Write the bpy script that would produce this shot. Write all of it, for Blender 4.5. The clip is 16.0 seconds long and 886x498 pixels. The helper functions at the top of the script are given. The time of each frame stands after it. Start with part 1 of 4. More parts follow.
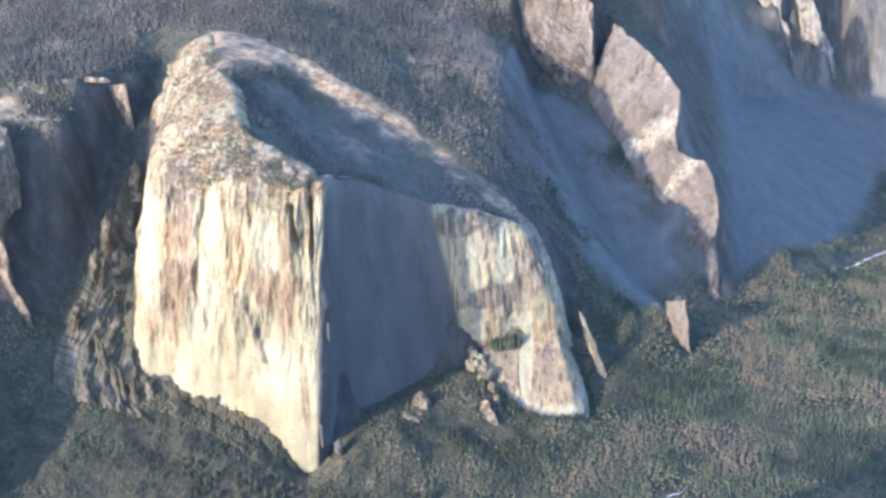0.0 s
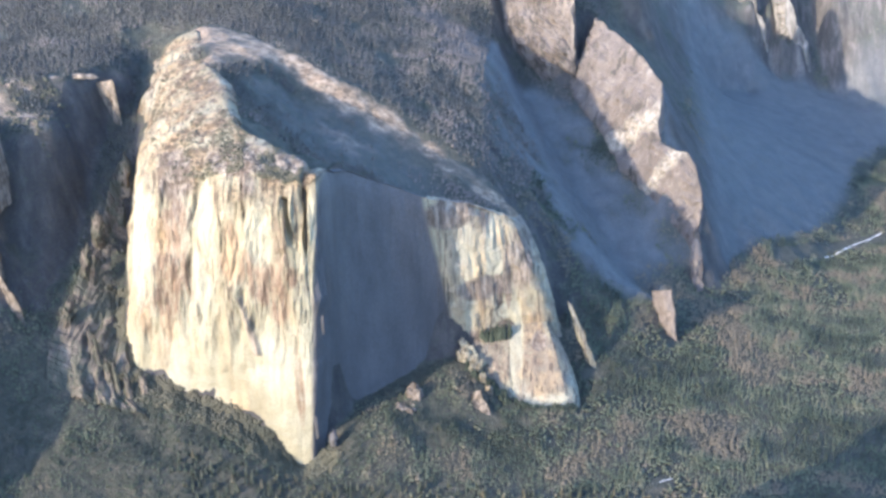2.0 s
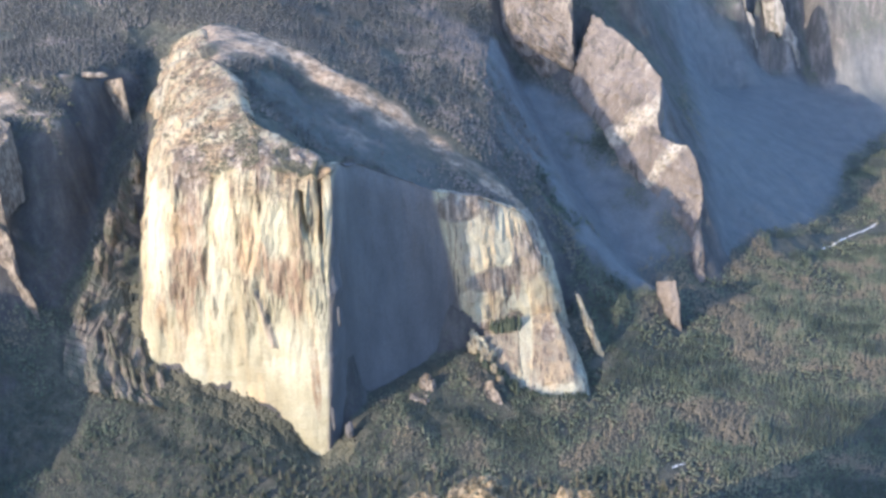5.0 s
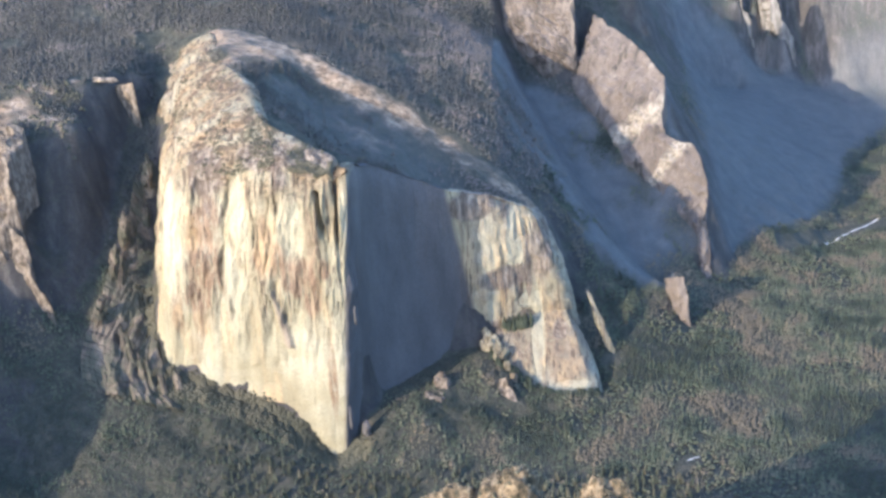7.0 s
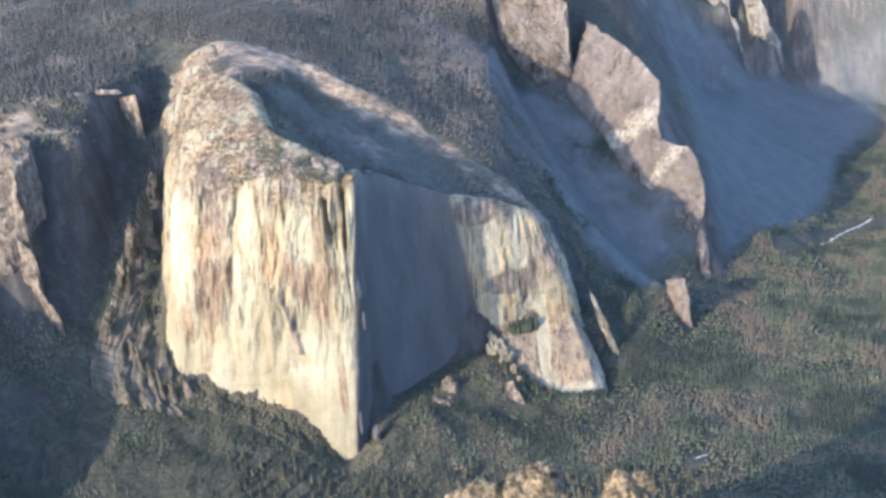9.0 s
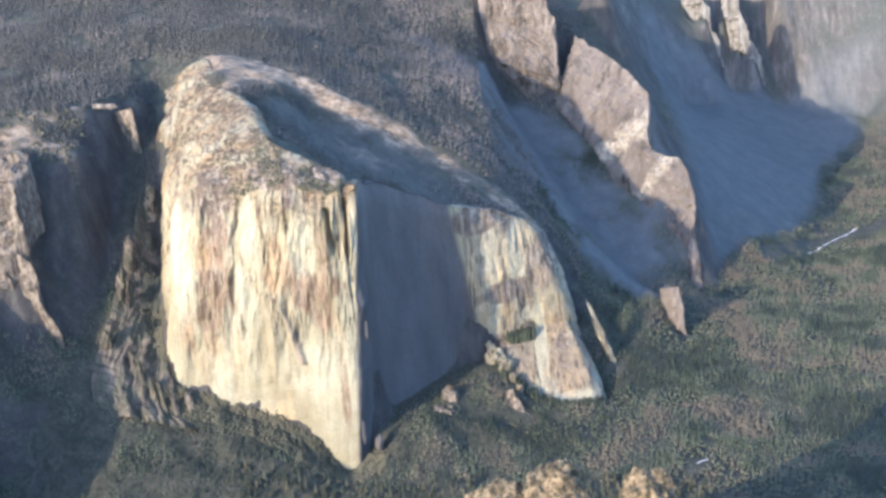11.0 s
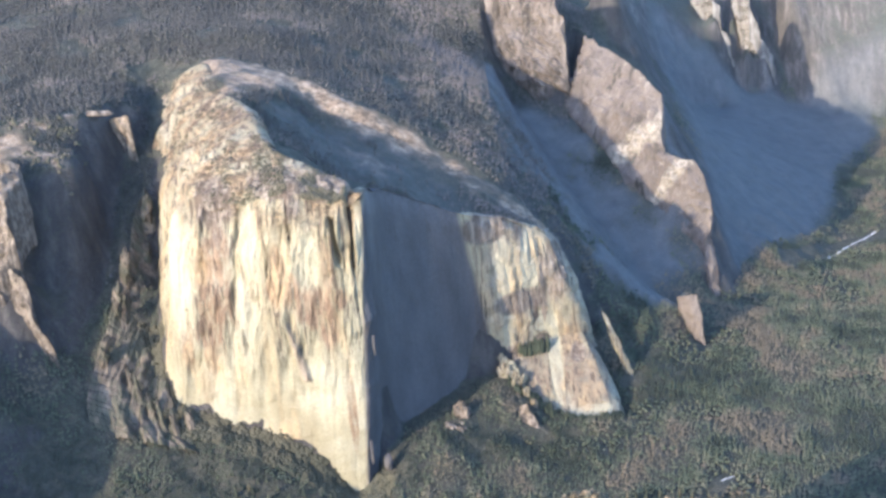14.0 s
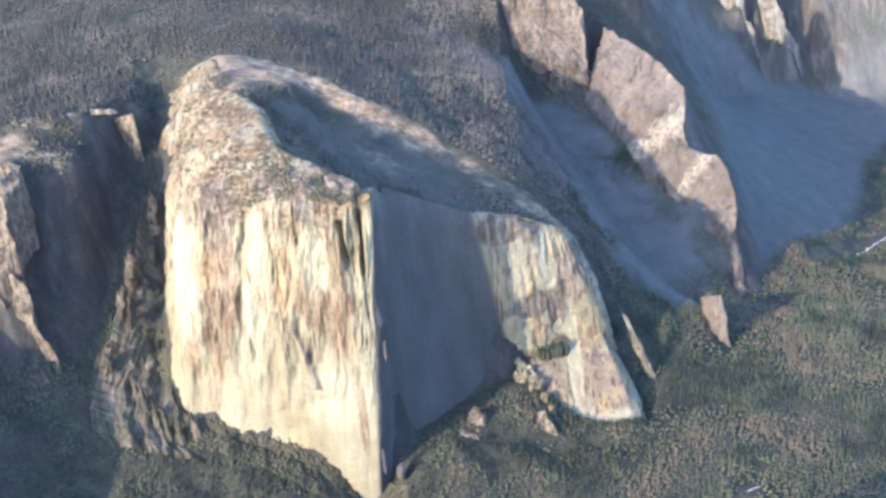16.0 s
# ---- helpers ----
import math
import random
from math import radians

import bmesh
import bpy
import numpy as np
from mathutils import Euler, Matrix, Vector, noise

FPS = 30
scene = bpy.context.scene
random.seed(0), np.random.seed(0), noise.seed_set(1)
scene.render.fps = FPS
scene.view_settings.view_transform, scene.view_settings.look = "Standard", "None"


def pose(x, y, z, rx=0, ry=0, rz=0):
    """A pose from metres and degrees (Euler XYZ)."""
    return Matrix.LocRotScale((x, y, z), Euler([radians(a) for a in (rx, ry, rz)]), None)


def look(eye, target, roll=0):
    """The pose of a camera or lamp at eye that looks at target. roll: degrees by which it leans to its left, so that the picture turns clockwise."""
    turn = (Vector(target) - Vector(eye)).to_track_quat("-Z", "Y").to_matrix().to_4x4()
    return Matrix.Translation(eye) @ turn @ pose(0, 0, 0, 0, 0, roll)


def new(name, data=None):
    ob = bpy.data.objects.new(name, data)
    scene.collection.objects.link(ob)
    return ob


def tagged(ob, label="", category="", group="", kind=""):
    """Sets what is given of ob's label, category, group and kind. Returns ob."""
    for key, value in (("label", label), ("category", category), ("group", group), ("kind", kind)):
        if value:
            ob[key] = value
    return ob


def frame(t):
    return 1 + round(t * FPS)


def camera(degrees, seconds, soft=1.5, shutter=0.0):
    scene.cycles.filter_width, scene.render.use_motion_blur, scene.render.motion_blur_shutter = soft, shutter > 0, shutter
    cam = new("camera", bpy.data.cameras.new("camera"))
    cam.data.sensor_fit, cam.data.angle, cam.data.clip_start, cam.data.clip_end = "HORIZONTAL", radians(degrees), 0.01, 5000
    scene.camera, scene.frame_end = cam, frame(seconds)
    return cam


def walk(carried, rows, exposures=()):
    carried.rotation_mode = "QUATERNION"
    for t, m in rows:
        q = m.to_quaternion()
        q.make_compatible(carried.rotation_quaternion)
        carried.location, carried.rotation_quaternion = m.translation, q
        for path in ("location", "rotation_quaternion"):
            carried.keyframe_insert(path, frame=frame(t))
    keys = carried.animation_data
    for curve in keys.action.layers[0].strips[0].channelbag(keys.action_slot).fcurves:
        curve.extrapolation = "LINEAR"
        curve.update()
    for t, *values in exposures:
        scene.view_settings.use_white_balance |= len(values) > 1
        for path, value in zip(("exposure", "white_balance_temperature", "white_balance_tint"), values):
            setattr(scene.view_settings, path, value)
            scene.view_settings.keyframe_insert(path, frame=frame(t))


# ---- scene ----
cam = camera(41.551, 16.0, soft=3.05)
PATH = [
    (0, look((496.04, -1752.43, 1118.75), (256.46, 103.53, 413.06), -2.593)),
    (0.5, look((487.40, -1759.34, 1117.79), (259.93, 97.64, 410.76), -2.656)),
    (1, look((479.62, -1766.96, 1117.62), (264.93, 91.00, 409.17), -2.634)),
    (1.5, look((470.24, -1773.00, 1117.09), (269.39, 86.14, 407.67), -2.655)),
    (2, look((461.51, -1776.59, 1114.88), (270.73, 83.38, 404.88), -2.708)),
    (2.5, look((453.29, -1783.87, 1110.45), (270.52, 77.87, 402.99), -2.792)),
    (3, look((444.23, -1790.46, 1108.07), (268.02, 72.08, 401.02), -2.874)),
    (3.5, look((433.94, -1796.24, 1107.82), (264.50, 66.98, 400.95), -2.916)),
    (4, look((424.30, -1802.25, 1106.79), (260.58, 61.65, 400.35), -2.956)),
    (4.5, look((414.65, -1807.98, 1106.16), (255.22, 56.57, 400.46), -2.975)),
    (5, look((404.87, -1813.56, 1105.73), (248.99, 51.70, 401.10), -3.003)),
    (5.5, look((394.84, -1819.10, 1105.28), (242.47, 46.99, 402.08), -3.075)),
    (6, look((384.45, -1824.74, 1104.60), (236.22, 42.38, 403.23), -3.222)),
    (6.5, look((373.12, -1830.42, 1104.40), (229.88, 37.51, 404.18), -3.419)),
    (7, look((363.24, -1836.17, 1102.85), (224.40, 33.19, 405.57), -3.611)),
    (7.5, look((353.10, -1842.61, 1101.80), (219.83, 28.56, 408.30), -3.827)),
    (8, look((343.44, -1848.99, 1101.11), (217.34, 24.12, 411.50), -4.025)),
    (8.5, look((332.80, -1854.01, 1100.57), (214.56, 21.17, 415.22), -4.180)),
    (9, look((322.86, -1860.47, 1098.55), (212.52, 17.56, 419.70), -4.335)),
    (9.5, look((312.84, -1865.05, 1097.30), (211.50, 15.49, 424.04), -4.356)),
    (10, look((300.97, -1871.50, 1094.73), (210.55, 12.22, 428.83), -4.415)),
    (10.5, look((286.81, -1877.77, 1090.78), (210.32, 9.68, 433.75), -4.434)),
    (11, look((272.59, -1880.78, 1086.20), (210.20, 10.18, 437.82), -4.437)),
    (11.5, look((260.56, -1877.44, 1081.71), (209.53, 16.15, 440.05), -4.449)),
    (12, look((252.95, -1864.68, 1078.07), (207.65, 30.09, 439.47), -4.496)),
    (12.5, look((248.30, -1846.18, 1075.09), (204.93, 48.85, 437.14), -4.568)),
    (13, look((250.16, -1827.11, 1072.57), (201.51, 67.54, 433.89), -4.683)),
    (13.5, look((254.22, -1808.29, 1070.71), (196.79, 85.35, 429.77), -4.849)),
    (14, look((258.70, -1789.60, 1068.38), (191.21, 103.14, 425.74), -5.026)),
    (14.5, look((263.51, -1770.87, 1067.34), (185.19, 120.38, 421.56), -5.212)),
    (15, look((267.87, -1752.13, 1065.41), (177.77, 137.62, 416.76), -5.372)),
    (15.5, look((271.29, -1733.21, 1063.49), (171.18, 155.03, 411.93), -5.552)),
    (16, look((272.68, -1714.18, 1060.51), (165.54, 173.06, 407.20), -5.692)),
]
walk(cam, PATH, exposures=[(0.0, 2.77, 5210, 18), (3.6, 2.77, 5210, 18), (6.0, 2.56, 5330, 18), (7.0, 2.56, 5350, 18), (12.0, 2.55, 5300, 18), (16.0, 2.66, 5320, 18)])

# ---------------------------------------------------------------- light
SUN_AZ, SUN_EL = 228.4, 17.8      # degrees: the way to the sun, from +x towards +y, and its height
sun_way = Vector((math.cos(radians(SUN_AZ)) * math.cos(radians(SUN_EL)),
                  math.sin(radians(SUN_AZ)) * math.cos(radians(SUN_EL)),
                  math.sin(radians(SUN_EL))))
sun_data = bpy.data.lights.new("sun", "SUN")
sun_data.energy = 1.76
sun_data.angle = radians(0.55)
sun_data.color = (1.0, 0.775, 0.475)
sun = new("sun", sun_data)
sun.matrix_world = look(sun_way * 3000, (0, 0, 0))

world = bpy.data.worlds.new("world")
scene.world = world
world.use_nodes = True
wn = world.node_tree.nodes
sky = wn.new("ShaderNodeTexSky")
sky.sky_type = "NISHITA"
sky.sun_disc = False
sky.sun_elevation = radians(SUN_EL)
sky.sun_rotation = radians(90 - SUN_AZ)
sky.altitude = 2000
sky.dust_density = 6.0
sky.ozone_density = 1.6
sky.air_density = 1.3
wn["Background"].inputs["Strength"].default_value = 0.15
world.node_tree.links.new(sky.outputs[0], wn["Background"].inputs["Color"])


# ---------------------------------------------------------------- node helpers
class Mat:
    """A node material, built line by line."""

    def __init__(self, name, rough=0.85):
        self.mat = bpy.data.materials.new(name)
        self.mat.use_nodes = True
        self.tree = self.mat.node_tree
        self.bsdf = self.tree.nodes["Principled BSDF"]
        self.bsdf.inputs["Roughness"].default_value = rough
        self.bsdf.inputs["Specular IOR Level"].default_value = 0.2

    def add(self, kind, operation="", attribute_name="", data_type="", blend_type=""):
        node = self.tree.nodes.new(kind)
        if operation:
            node.operation = operation
        if attribute_name:
            node.attribute_name = attribute_name
        if data_type:
            node.data_type = data_type
        if blend_type:
            node.blend_type = blend_type
        return node

    def put(self, value, socket):
        if hasattr(value, "is_linked"):
            self.tree.links.new(value, socket)
        else:
            socket.default_value = value

    def place(self, sx=1.0, sy=1.0, sz=1.0):
        geo = self.add("ShaderNodeNewGeometry")
        scale = self.add("ShaderNodeVectorMath", operation="MULTIPLY")
        self.put(geo.outputs["Position"], scale.inputs[0])
        scale.inputs[1].default_value = (sx, sy, sz)
        return scale.outputs[0]

    def noise(self, where, scale, detail=6.0, rough=0.6, warp=0.0):
        node = self.add("ShaderNodeTexNoise")
        self.put(where, node.inputs["Vector"])
        node.inputs["Scale"].default_value = scale
        node.inputs["Detail"].default_value = detail
        node.inputs["Roughness"].default_value = rough
        node.inputs["Distortion"].default_value = warp
        return node.outputs[0]

    def ramp(self, value, *stops):
        node = self.add("ShaderNodeValToRGB")
        self.put(value, node.inputs[0])
        ends = node.color_ramp.elements
        while len(ends) < len(stops):
            ends.new(0.5)
        for end, (at, colour) in zip(ends, stops):
            end.position = at
            end.color = (*colour, 1) if isinstance(colour, tuple) else (colour, colour, colour, 1)
        return node.outputs[0]

    def mix(self, fac, a, b, blend="MIX"):
        node = self.add("ShaderNodeMix", data_type="RGBA", blend_type=blend)
        self.put(fac, node.inputs[0])
        self.put((*a, 1) if isinstance(a, tuple) else a, node.inputs[6])
        self.put((*b, 1) if isinstance(b, tuple) else b, node.inputs[7])
        return node.outputs[2]

    def math(self, operation, a, b=0.0):
        node = self.add("ShaderNodeMath", operation=operation)
        self.put(a, node.inputs[0])
        self.put(b, node.inputs[1])
        return node.outputs[0]

    def bump(self, height, distance, strength=1.0):
        node = self.add("ShaderNodeBump")
        node.inputs["Distance"].default_value = distance
        node.inputs["Strength"].default_value = strength
        self.put(height, node.inputs["Height"])
        self.put(node.outputs[0], self.bsdf.inputs["Normal"])

    def colour(self, value):
        self.put((*value, 1) if isinstance(value, tuple) else value, self.bsdf.inputs["Base Color"])
        return self.mat


def granite_wall_material():
    """Pale granite with long vertical streaks, tan and rust stains, dark water marks."""
    m = Mat("granite_wall", 0.8)
    tall = m.place(1, 1, 0.14)
    even = m.place()
    spot = m.add("ShaderNodeSeparateXYZ")
    m.put(even, spot.inputs[0])
    wander = m.math("MULTIPLY", m.math("SUBTRACT", m.noise(m.place(1, 1, 0.3), 0.03, 6, 0.65), 0.5), 1.9)

    rag = m.math("MULTIPLY", m.math("SUBTRACT", m.noise(m.place(1, 1, 0.22), 0.06, 7, 0.7), 0.5), 2.2)

    def stain(name):
        """A ragged stain that the wall carries: 1 inside, 0 outside."""
        worn = m.add("ShaderNodeAttribute", attribute_name=name)
        return m.ramp(m.math("MULTIPLY", worn.outputs["Fac"], m.math("ADD", 0.95, rag)), (0.22, 0.0), (0.62, 1.0))

    big = m.noise(m.place(1, 1, 0.35), 0.012, 4, 0.55)
    base = m.ramp(big, (0.36, (0.210, 0.184, 0.112)), (0.5, (0.265, 0.243, 0.157)), (0.64, (0.302, 0.283, 0.200)))
    streak = m.noise(tall, 0.05, 6, 0.66, 0.15)
    brown = m.ramp(streak, (0.38, (0.205, 0.135, 0.08)), (0.5, (0.125, 0.083, 0.052)), (0.60, (0.245, 0.172, 0.108)))
    thin = m.ramp(m.noise(m.place(1, 1, 0.07), 0.15, 6, 0.68, 0.3), (0.38, 0.2), (0.50, 1.0))
    col = base
    col = m.mix(m.math("MULTIPLY", m.math("MULTIPLY", stain("brown"), thin), 0.92), col, brown)
    clean = stain("pale")
    worn = m.math("SUBTRACT", 1.0, m.math("MULTIPLY", clean, 0.75))
    col = m.mix(m.math("MULTIPLY", clean, 0.6), col, (0.35, 0.325, 0.222))
    # the east buttress is greyer
    buttress = m.ramp(m.math("DIVIDE", spot.outputs[0], 300.0), (0.75, 0.0), (0.85, 1.0))
    col = m.mix(m.math("MULTIPLY", buttress, m.ramp(m.noise(m.place(1, 0.3, 0.25), 0.035, 7, 0.66), (0.41, 0.7), (0.50, 0.0))), col, (0.165, 0.14, 0.105))
    col = m.mix(m.math("MULTIPLY", m.math("MULTIPLY", buttress, 0.2), worn), col, (0.29, 0.25, 0.175))
    high = m.ramp(m.math("DIVIDE", m.math("ADD", spot.outputs[2], m.math("MULTIPLY", wander, 60.0)), 400.0), (0.55, 0.0), (0.8, 1.0))
    ochre = m.mix(m.ramp(m.noise(tall, 0.022, 4, 0.55), (0.50, 0.0), (0.66, 0.6)), col, (0.40, 0.29, 0.15))
    top = m.math("ADD", spot.outputs[2], m.math("MULTIPLY", wander, 46.0))
    grey = m.ramp(m.math("DIVIDE", m.math("SUBTRACT", top, 455.0), 120.0), (0.2, 0.0), (0.7, 0.92))
    grey = m.math("MULTIPLY", grey, m.ramp(m.noise(m.place(1, 1, 0.6), 0.022, 5, 0.6), (0.40, 0.25), (0.58, 1.0)))
    grey = m.math("MULTIPLY", grey, worn)
    col = m.mix(grey, ochre, m.ramp(m.noise(m.place(0.7, 1, 1.5), 0.07, 7, 0.72), (0.41, (0.065, 0.044, 0.026)), (0.49, (0.16, 0.11, 0.062)), (0.63, (0.315, 0.232, 0.14))))
    brush = m.ramp(m.noise(m.place(0.8, 1, 1.4), 0.11, 6, 0.68), (0.535, 0.0), (0.61, 1.0))
    col = m.mix(m.math("MULTIPLY", m.math("MULTIPLY", brush, grey), 0.9), col, (0.085, 0.075, 0.05))
    speck = m.ramp(m.noise(m.place(0.7, 1, 1.3), 0.3, 5, 0.65), (0.55, 0.0), (0.61, 1.0))
    col = m.mix(m.math("MULTIPLY", m.math("MULTIPLY", speck, grey), 0.8), col, (0.065, 0.05, 0.034))
    col = m.mix(m.math("MULTIPLY", stain("grey"), 0.9), col, m.ramp(m.noise(m.place(1, 1, 0.25), 0.09, 6, 0.68), (0.40, (0.085, 0.066, 0.05)), (0.52, (0.165, 0.135, 0.105)), (0.64, (0.27, 0.235, 0.185))))
    leaf = m.add("ShaderNodeAttribute", attribute_name="leaf")
    col = m.mix(m.math("MULTIPLY", leaf.outputs["Fac"], 0.75), col, (0.225, 0.178, 0.128))
    # dark rock behind the prow, its shade painted in up to the shadow edge
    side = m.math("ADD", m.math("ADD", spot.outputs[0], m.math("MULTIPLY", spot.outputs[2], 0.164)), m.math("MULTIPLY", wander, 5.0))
    shaded_rock = m.math("MULTIPLY", m.ramp(m.math("DIVIDE", m.math("SUBTRACT", m.math("SUBTRACT", spot.outputs[0], m.math("MULTIPLY", spot.outputs[2], 0.073)), 23.0), 100.0), (0.0, 0.0), (0.06, 1.0)),
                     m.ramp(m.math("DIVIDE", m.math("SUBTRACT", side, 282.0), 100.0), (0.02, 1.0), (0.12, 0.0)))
    col = m.mix(shaded_rock, col, m.ramp(m.noise(m.place(1, 1, 0.3), 0.02, 6, 0.6), (0.35, (0.074, 0.070, 0.066)), (0.65, (0.104, 0.099, 0.093))))
    high = m.math("MULTIPLY", high, m.math("SUBTRACT", 1.0, m.math("MULTIPLY", shaded_rock, 0.75)))
    dark = m.ramp(m.noise(m.place(1, 0.3, 0.08), 0.085, 6, 0.64, 0.1), (0.57, 0.0), (0.66, 1.0))
    east = m.math("MULTIPLY", buttress, worn)
    high = m.math("MULTIPLY", high, worn)
    col = m.mix(m.math("MULTIPLY", dark, m.math("MULTIPLY", m.math("MAXIMUM", high, east), 0.92)), col, (0.10, 0.074, 0.054))
    crack = m.ramp(m.noise(m.place(1, 0.3, 0.09), 0.18, 5, 0.6, 0.05), (0.562, 0.0), (0.60, 1.0))
    col = m.mix(m.math("MULTIPLY", crack, m.math("MULTIPLY", m.math("MAXIMUM", high, east), 0.8)), col, (0.062, 0.048, 0.036))
    joint = m.ramp(m.noise(m.place(1, 0.25, 0.12), 0.075, 7, 0.66, 0.4), (0.52, 0.0), (0.59, 1.0))
    col = m.mix(m.math("MULTIPLY", joint, m.math("MULTIPLY", east, 0.45)), col, (0.12, 0.10, 0.078))
    grain = m.ramp(m.noise(even, 0.25, 8, 0.7), (0.3, 0.75), (0.7, 1.1))
    col = m.mix(1.0, col, grain, "MULTIPLY")
    ledges = m.mix(grey, m.noise(m.place(1, 1, 0.16), 0.10, 8, 0.64), m.noise(m.place(0.5, 1, 1.6), 0.13, 8, 0.66))
    ledges = m.mix(m.math("MULTIPLY", east, 0.5), ledges, m.noise(m.place(1, 1, 0.4), 0.075, 8, 0.66))
    m.bump(m.math("MULTIPLY", ledges, m.math("ADD", 0.22, m.math("MULTIPLY", m.math("MAXIMUM", high, east), 0.78))), 10.0, 1.0)
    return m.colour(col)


def ground_material():
    """Granite where it is steep or bare, needle litter and brush where it is flat."""
    m = Mat("ground", 0.9)
    even = m.place()
    geo = m.add("ShaderNodeNewGeometry")
    parts = m.add("ShaderNodeSeparateXYZ")
    m.put(geo.outputs["Normal"], parts.inputs[0])
    patch = m.noise(even, 0.03, 7, 0.65)
    flat = m.math("ADD", parts.outputs[2], m.math("MULTIPLY", m.math("SUBTRACT", patch, 0.5), 0.55))
    green = m.ramp(flat, (0.52, 0.0), (0.72, 1.0))
    rock = m.ramp(m.noise(m.place(1, 1, 0.3), 0.035, 7, 0.62),
                  (0.32, (0.042, 0.040, 0.036)), (0.5, (0.057, 0.053, 0.048)), (0.66, (0.088, 0.080, 0.070)))
    soil = m.ramp(m.noise(even, 0.05, 7, 0.65),
                  (0.3, (0.034, 0.038, 0.026)), (0.5, (0.052, 0.053, 0.038)), (0.7, (0.085, 0.075, 0.055)))
    bare = m.add("ShaderNodeAttribute", attribute_name="bare")
    green = m.math("MULTIPLY", green, m.math("SUBTRACT", 1.0, bare.outputs["Fac"]))
    slab = m.ramp(m.noise(m.place(0.6, 1.2, 1), 0.06, 7, 0.7), (0.38, (0.105, 0.078, 0.052)), (0.5, (0.21, 0.156, 0.104)), (0.62, (0.32, 0.25, 0.175)))
    rock = m.mix(bare.outputs["Fac"], rock, slab)
    # far side of the valley: haze painted in as paler, greyer granite, streaked downhill
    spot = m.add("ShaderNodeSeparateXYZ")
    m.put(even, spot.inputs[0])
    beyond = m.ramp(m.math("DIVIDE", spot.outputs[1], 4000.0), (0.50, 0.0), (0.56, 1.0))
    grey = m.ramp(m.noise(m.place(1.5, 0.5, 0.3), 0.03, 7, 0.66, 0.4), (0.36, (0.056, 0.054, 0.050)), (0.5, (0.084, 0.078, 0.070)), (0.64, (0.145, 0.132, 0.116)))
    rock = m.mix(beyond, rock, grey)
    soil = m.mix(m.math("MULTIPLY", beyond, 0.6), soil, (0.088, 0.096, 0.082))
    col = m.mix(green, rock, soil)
    # paler bluish tone painted over shaded gully, back slope and bowl
    shade_lift = m.add("ShaderNodeAttribute", attribute_name="shade_lift")
    col = m.mix(m.math("MULTIPLY", shade_lift.outputs["Fac"], 0.85), col, m.ramp(m.noise(even, 0.02, 6, 0.6), (0.35, (0.102, 0.108, 0.108)), (0.65, (0.134, 0.139, 0.137))))
    brush = m.ramp(m.noise(even, 0.12, 6, 0.6), (0.54, 0.0), (0.60, 1.0))
    col = m.mix(m.math("MULTIPLY", brush, m.math("SUBTRACT", 0.5, m.math("MULTIPLY", shade_lift.outputs["Fac"], 0.4))), col, (0.070, 0.068, 0.050))
    grain = m.ramp(m.noise(even, 0.3, 8, 0.7), (0.3, 0.7), (0.7, 1.12))
    col = m.mix(1.0, col, grain, "MULTIPLY")
    m.bump(m.noise(even, 0.12, 8, 0.65), 6.0, 0.8)
    return m.colour(col)


def foliage_material(name, *stops):
    m = Mat(name, 0.8)
    tint = m.add("ShaderNodeAttribute", attribute_name="tint")
    col = m.ramp(tint.outputs["Fac"], *stops)
    grain = m.ramp(m.noise(m.place(), 0.9, 3), (0.3, 0.72), (0.7, 1.24))
    return m.colour(m.mix(1.0, col, grain, "MULTIPLY"))


def outcrop_material():
    m = Mat("outcrop", 0.85)
    even = m.place()
    col = m.ramp(m.noise(even, 0.11, 8, 0.7), (0.41, (0.045, 0.040, 0.023)), (0.49, (0.125, 0.092, 0.050)), (0.61, (0.25, 0.192, 0.112)))
    m.bump(m.noise(even, 0.22, 8, 0.68), 5.0, 1.0)
    return m.colour(col)


def plain_material(name, a, b, scale=0.2, rough=0.7):
    m = Mat(name, rough)
    return m.colour(m.ramp(m.noise(m.place(), scale, 5), (0.35, a), (0.65, b)))


def ridge_material(name, tone=1.0):
    m = Mat(name, 0.88)
    even = m.place(1, 1, 0.4)
    col = m.ramp(m.noise(even, 0.12, 8, 0.7), (0.38, (0.068, 0.057, 0.044)), (0.48, (0.165 * tone, 0.136 * tone, 0.102 * tone)), (0.60, (0.31 * tone, 0.26 * tone, 0.20 * tone)))
    m.bump(m.noise(even, 0.2, 8, 0.68), 5.0, 1.0)
    return m.colour(col)


def spur_material():
    m = Mat("spur_rock", 0.9)
    even = m.place(1, 1, 0.2)
    col = m.ramp(m.noise(even, 0.05, 6, 0.62), (0.38, (0.062, 0.054, 0.042)), (0.5, (0.098, 0.081, 0.059)), (0.62, (0.175, 0.142, 0.10)))
    moss = m.ramp(m.noise(m.place(), 0.03, 5, 0.6), (0.44, 0.0), (0.54, 0.85))
    col = m.mix(moss, col, (0.066, 0.066, 0.044))
    m.bump(m.noise(even, 0.13, 7, 0.62), 4.0, 0.8)
    return m.colour(col)


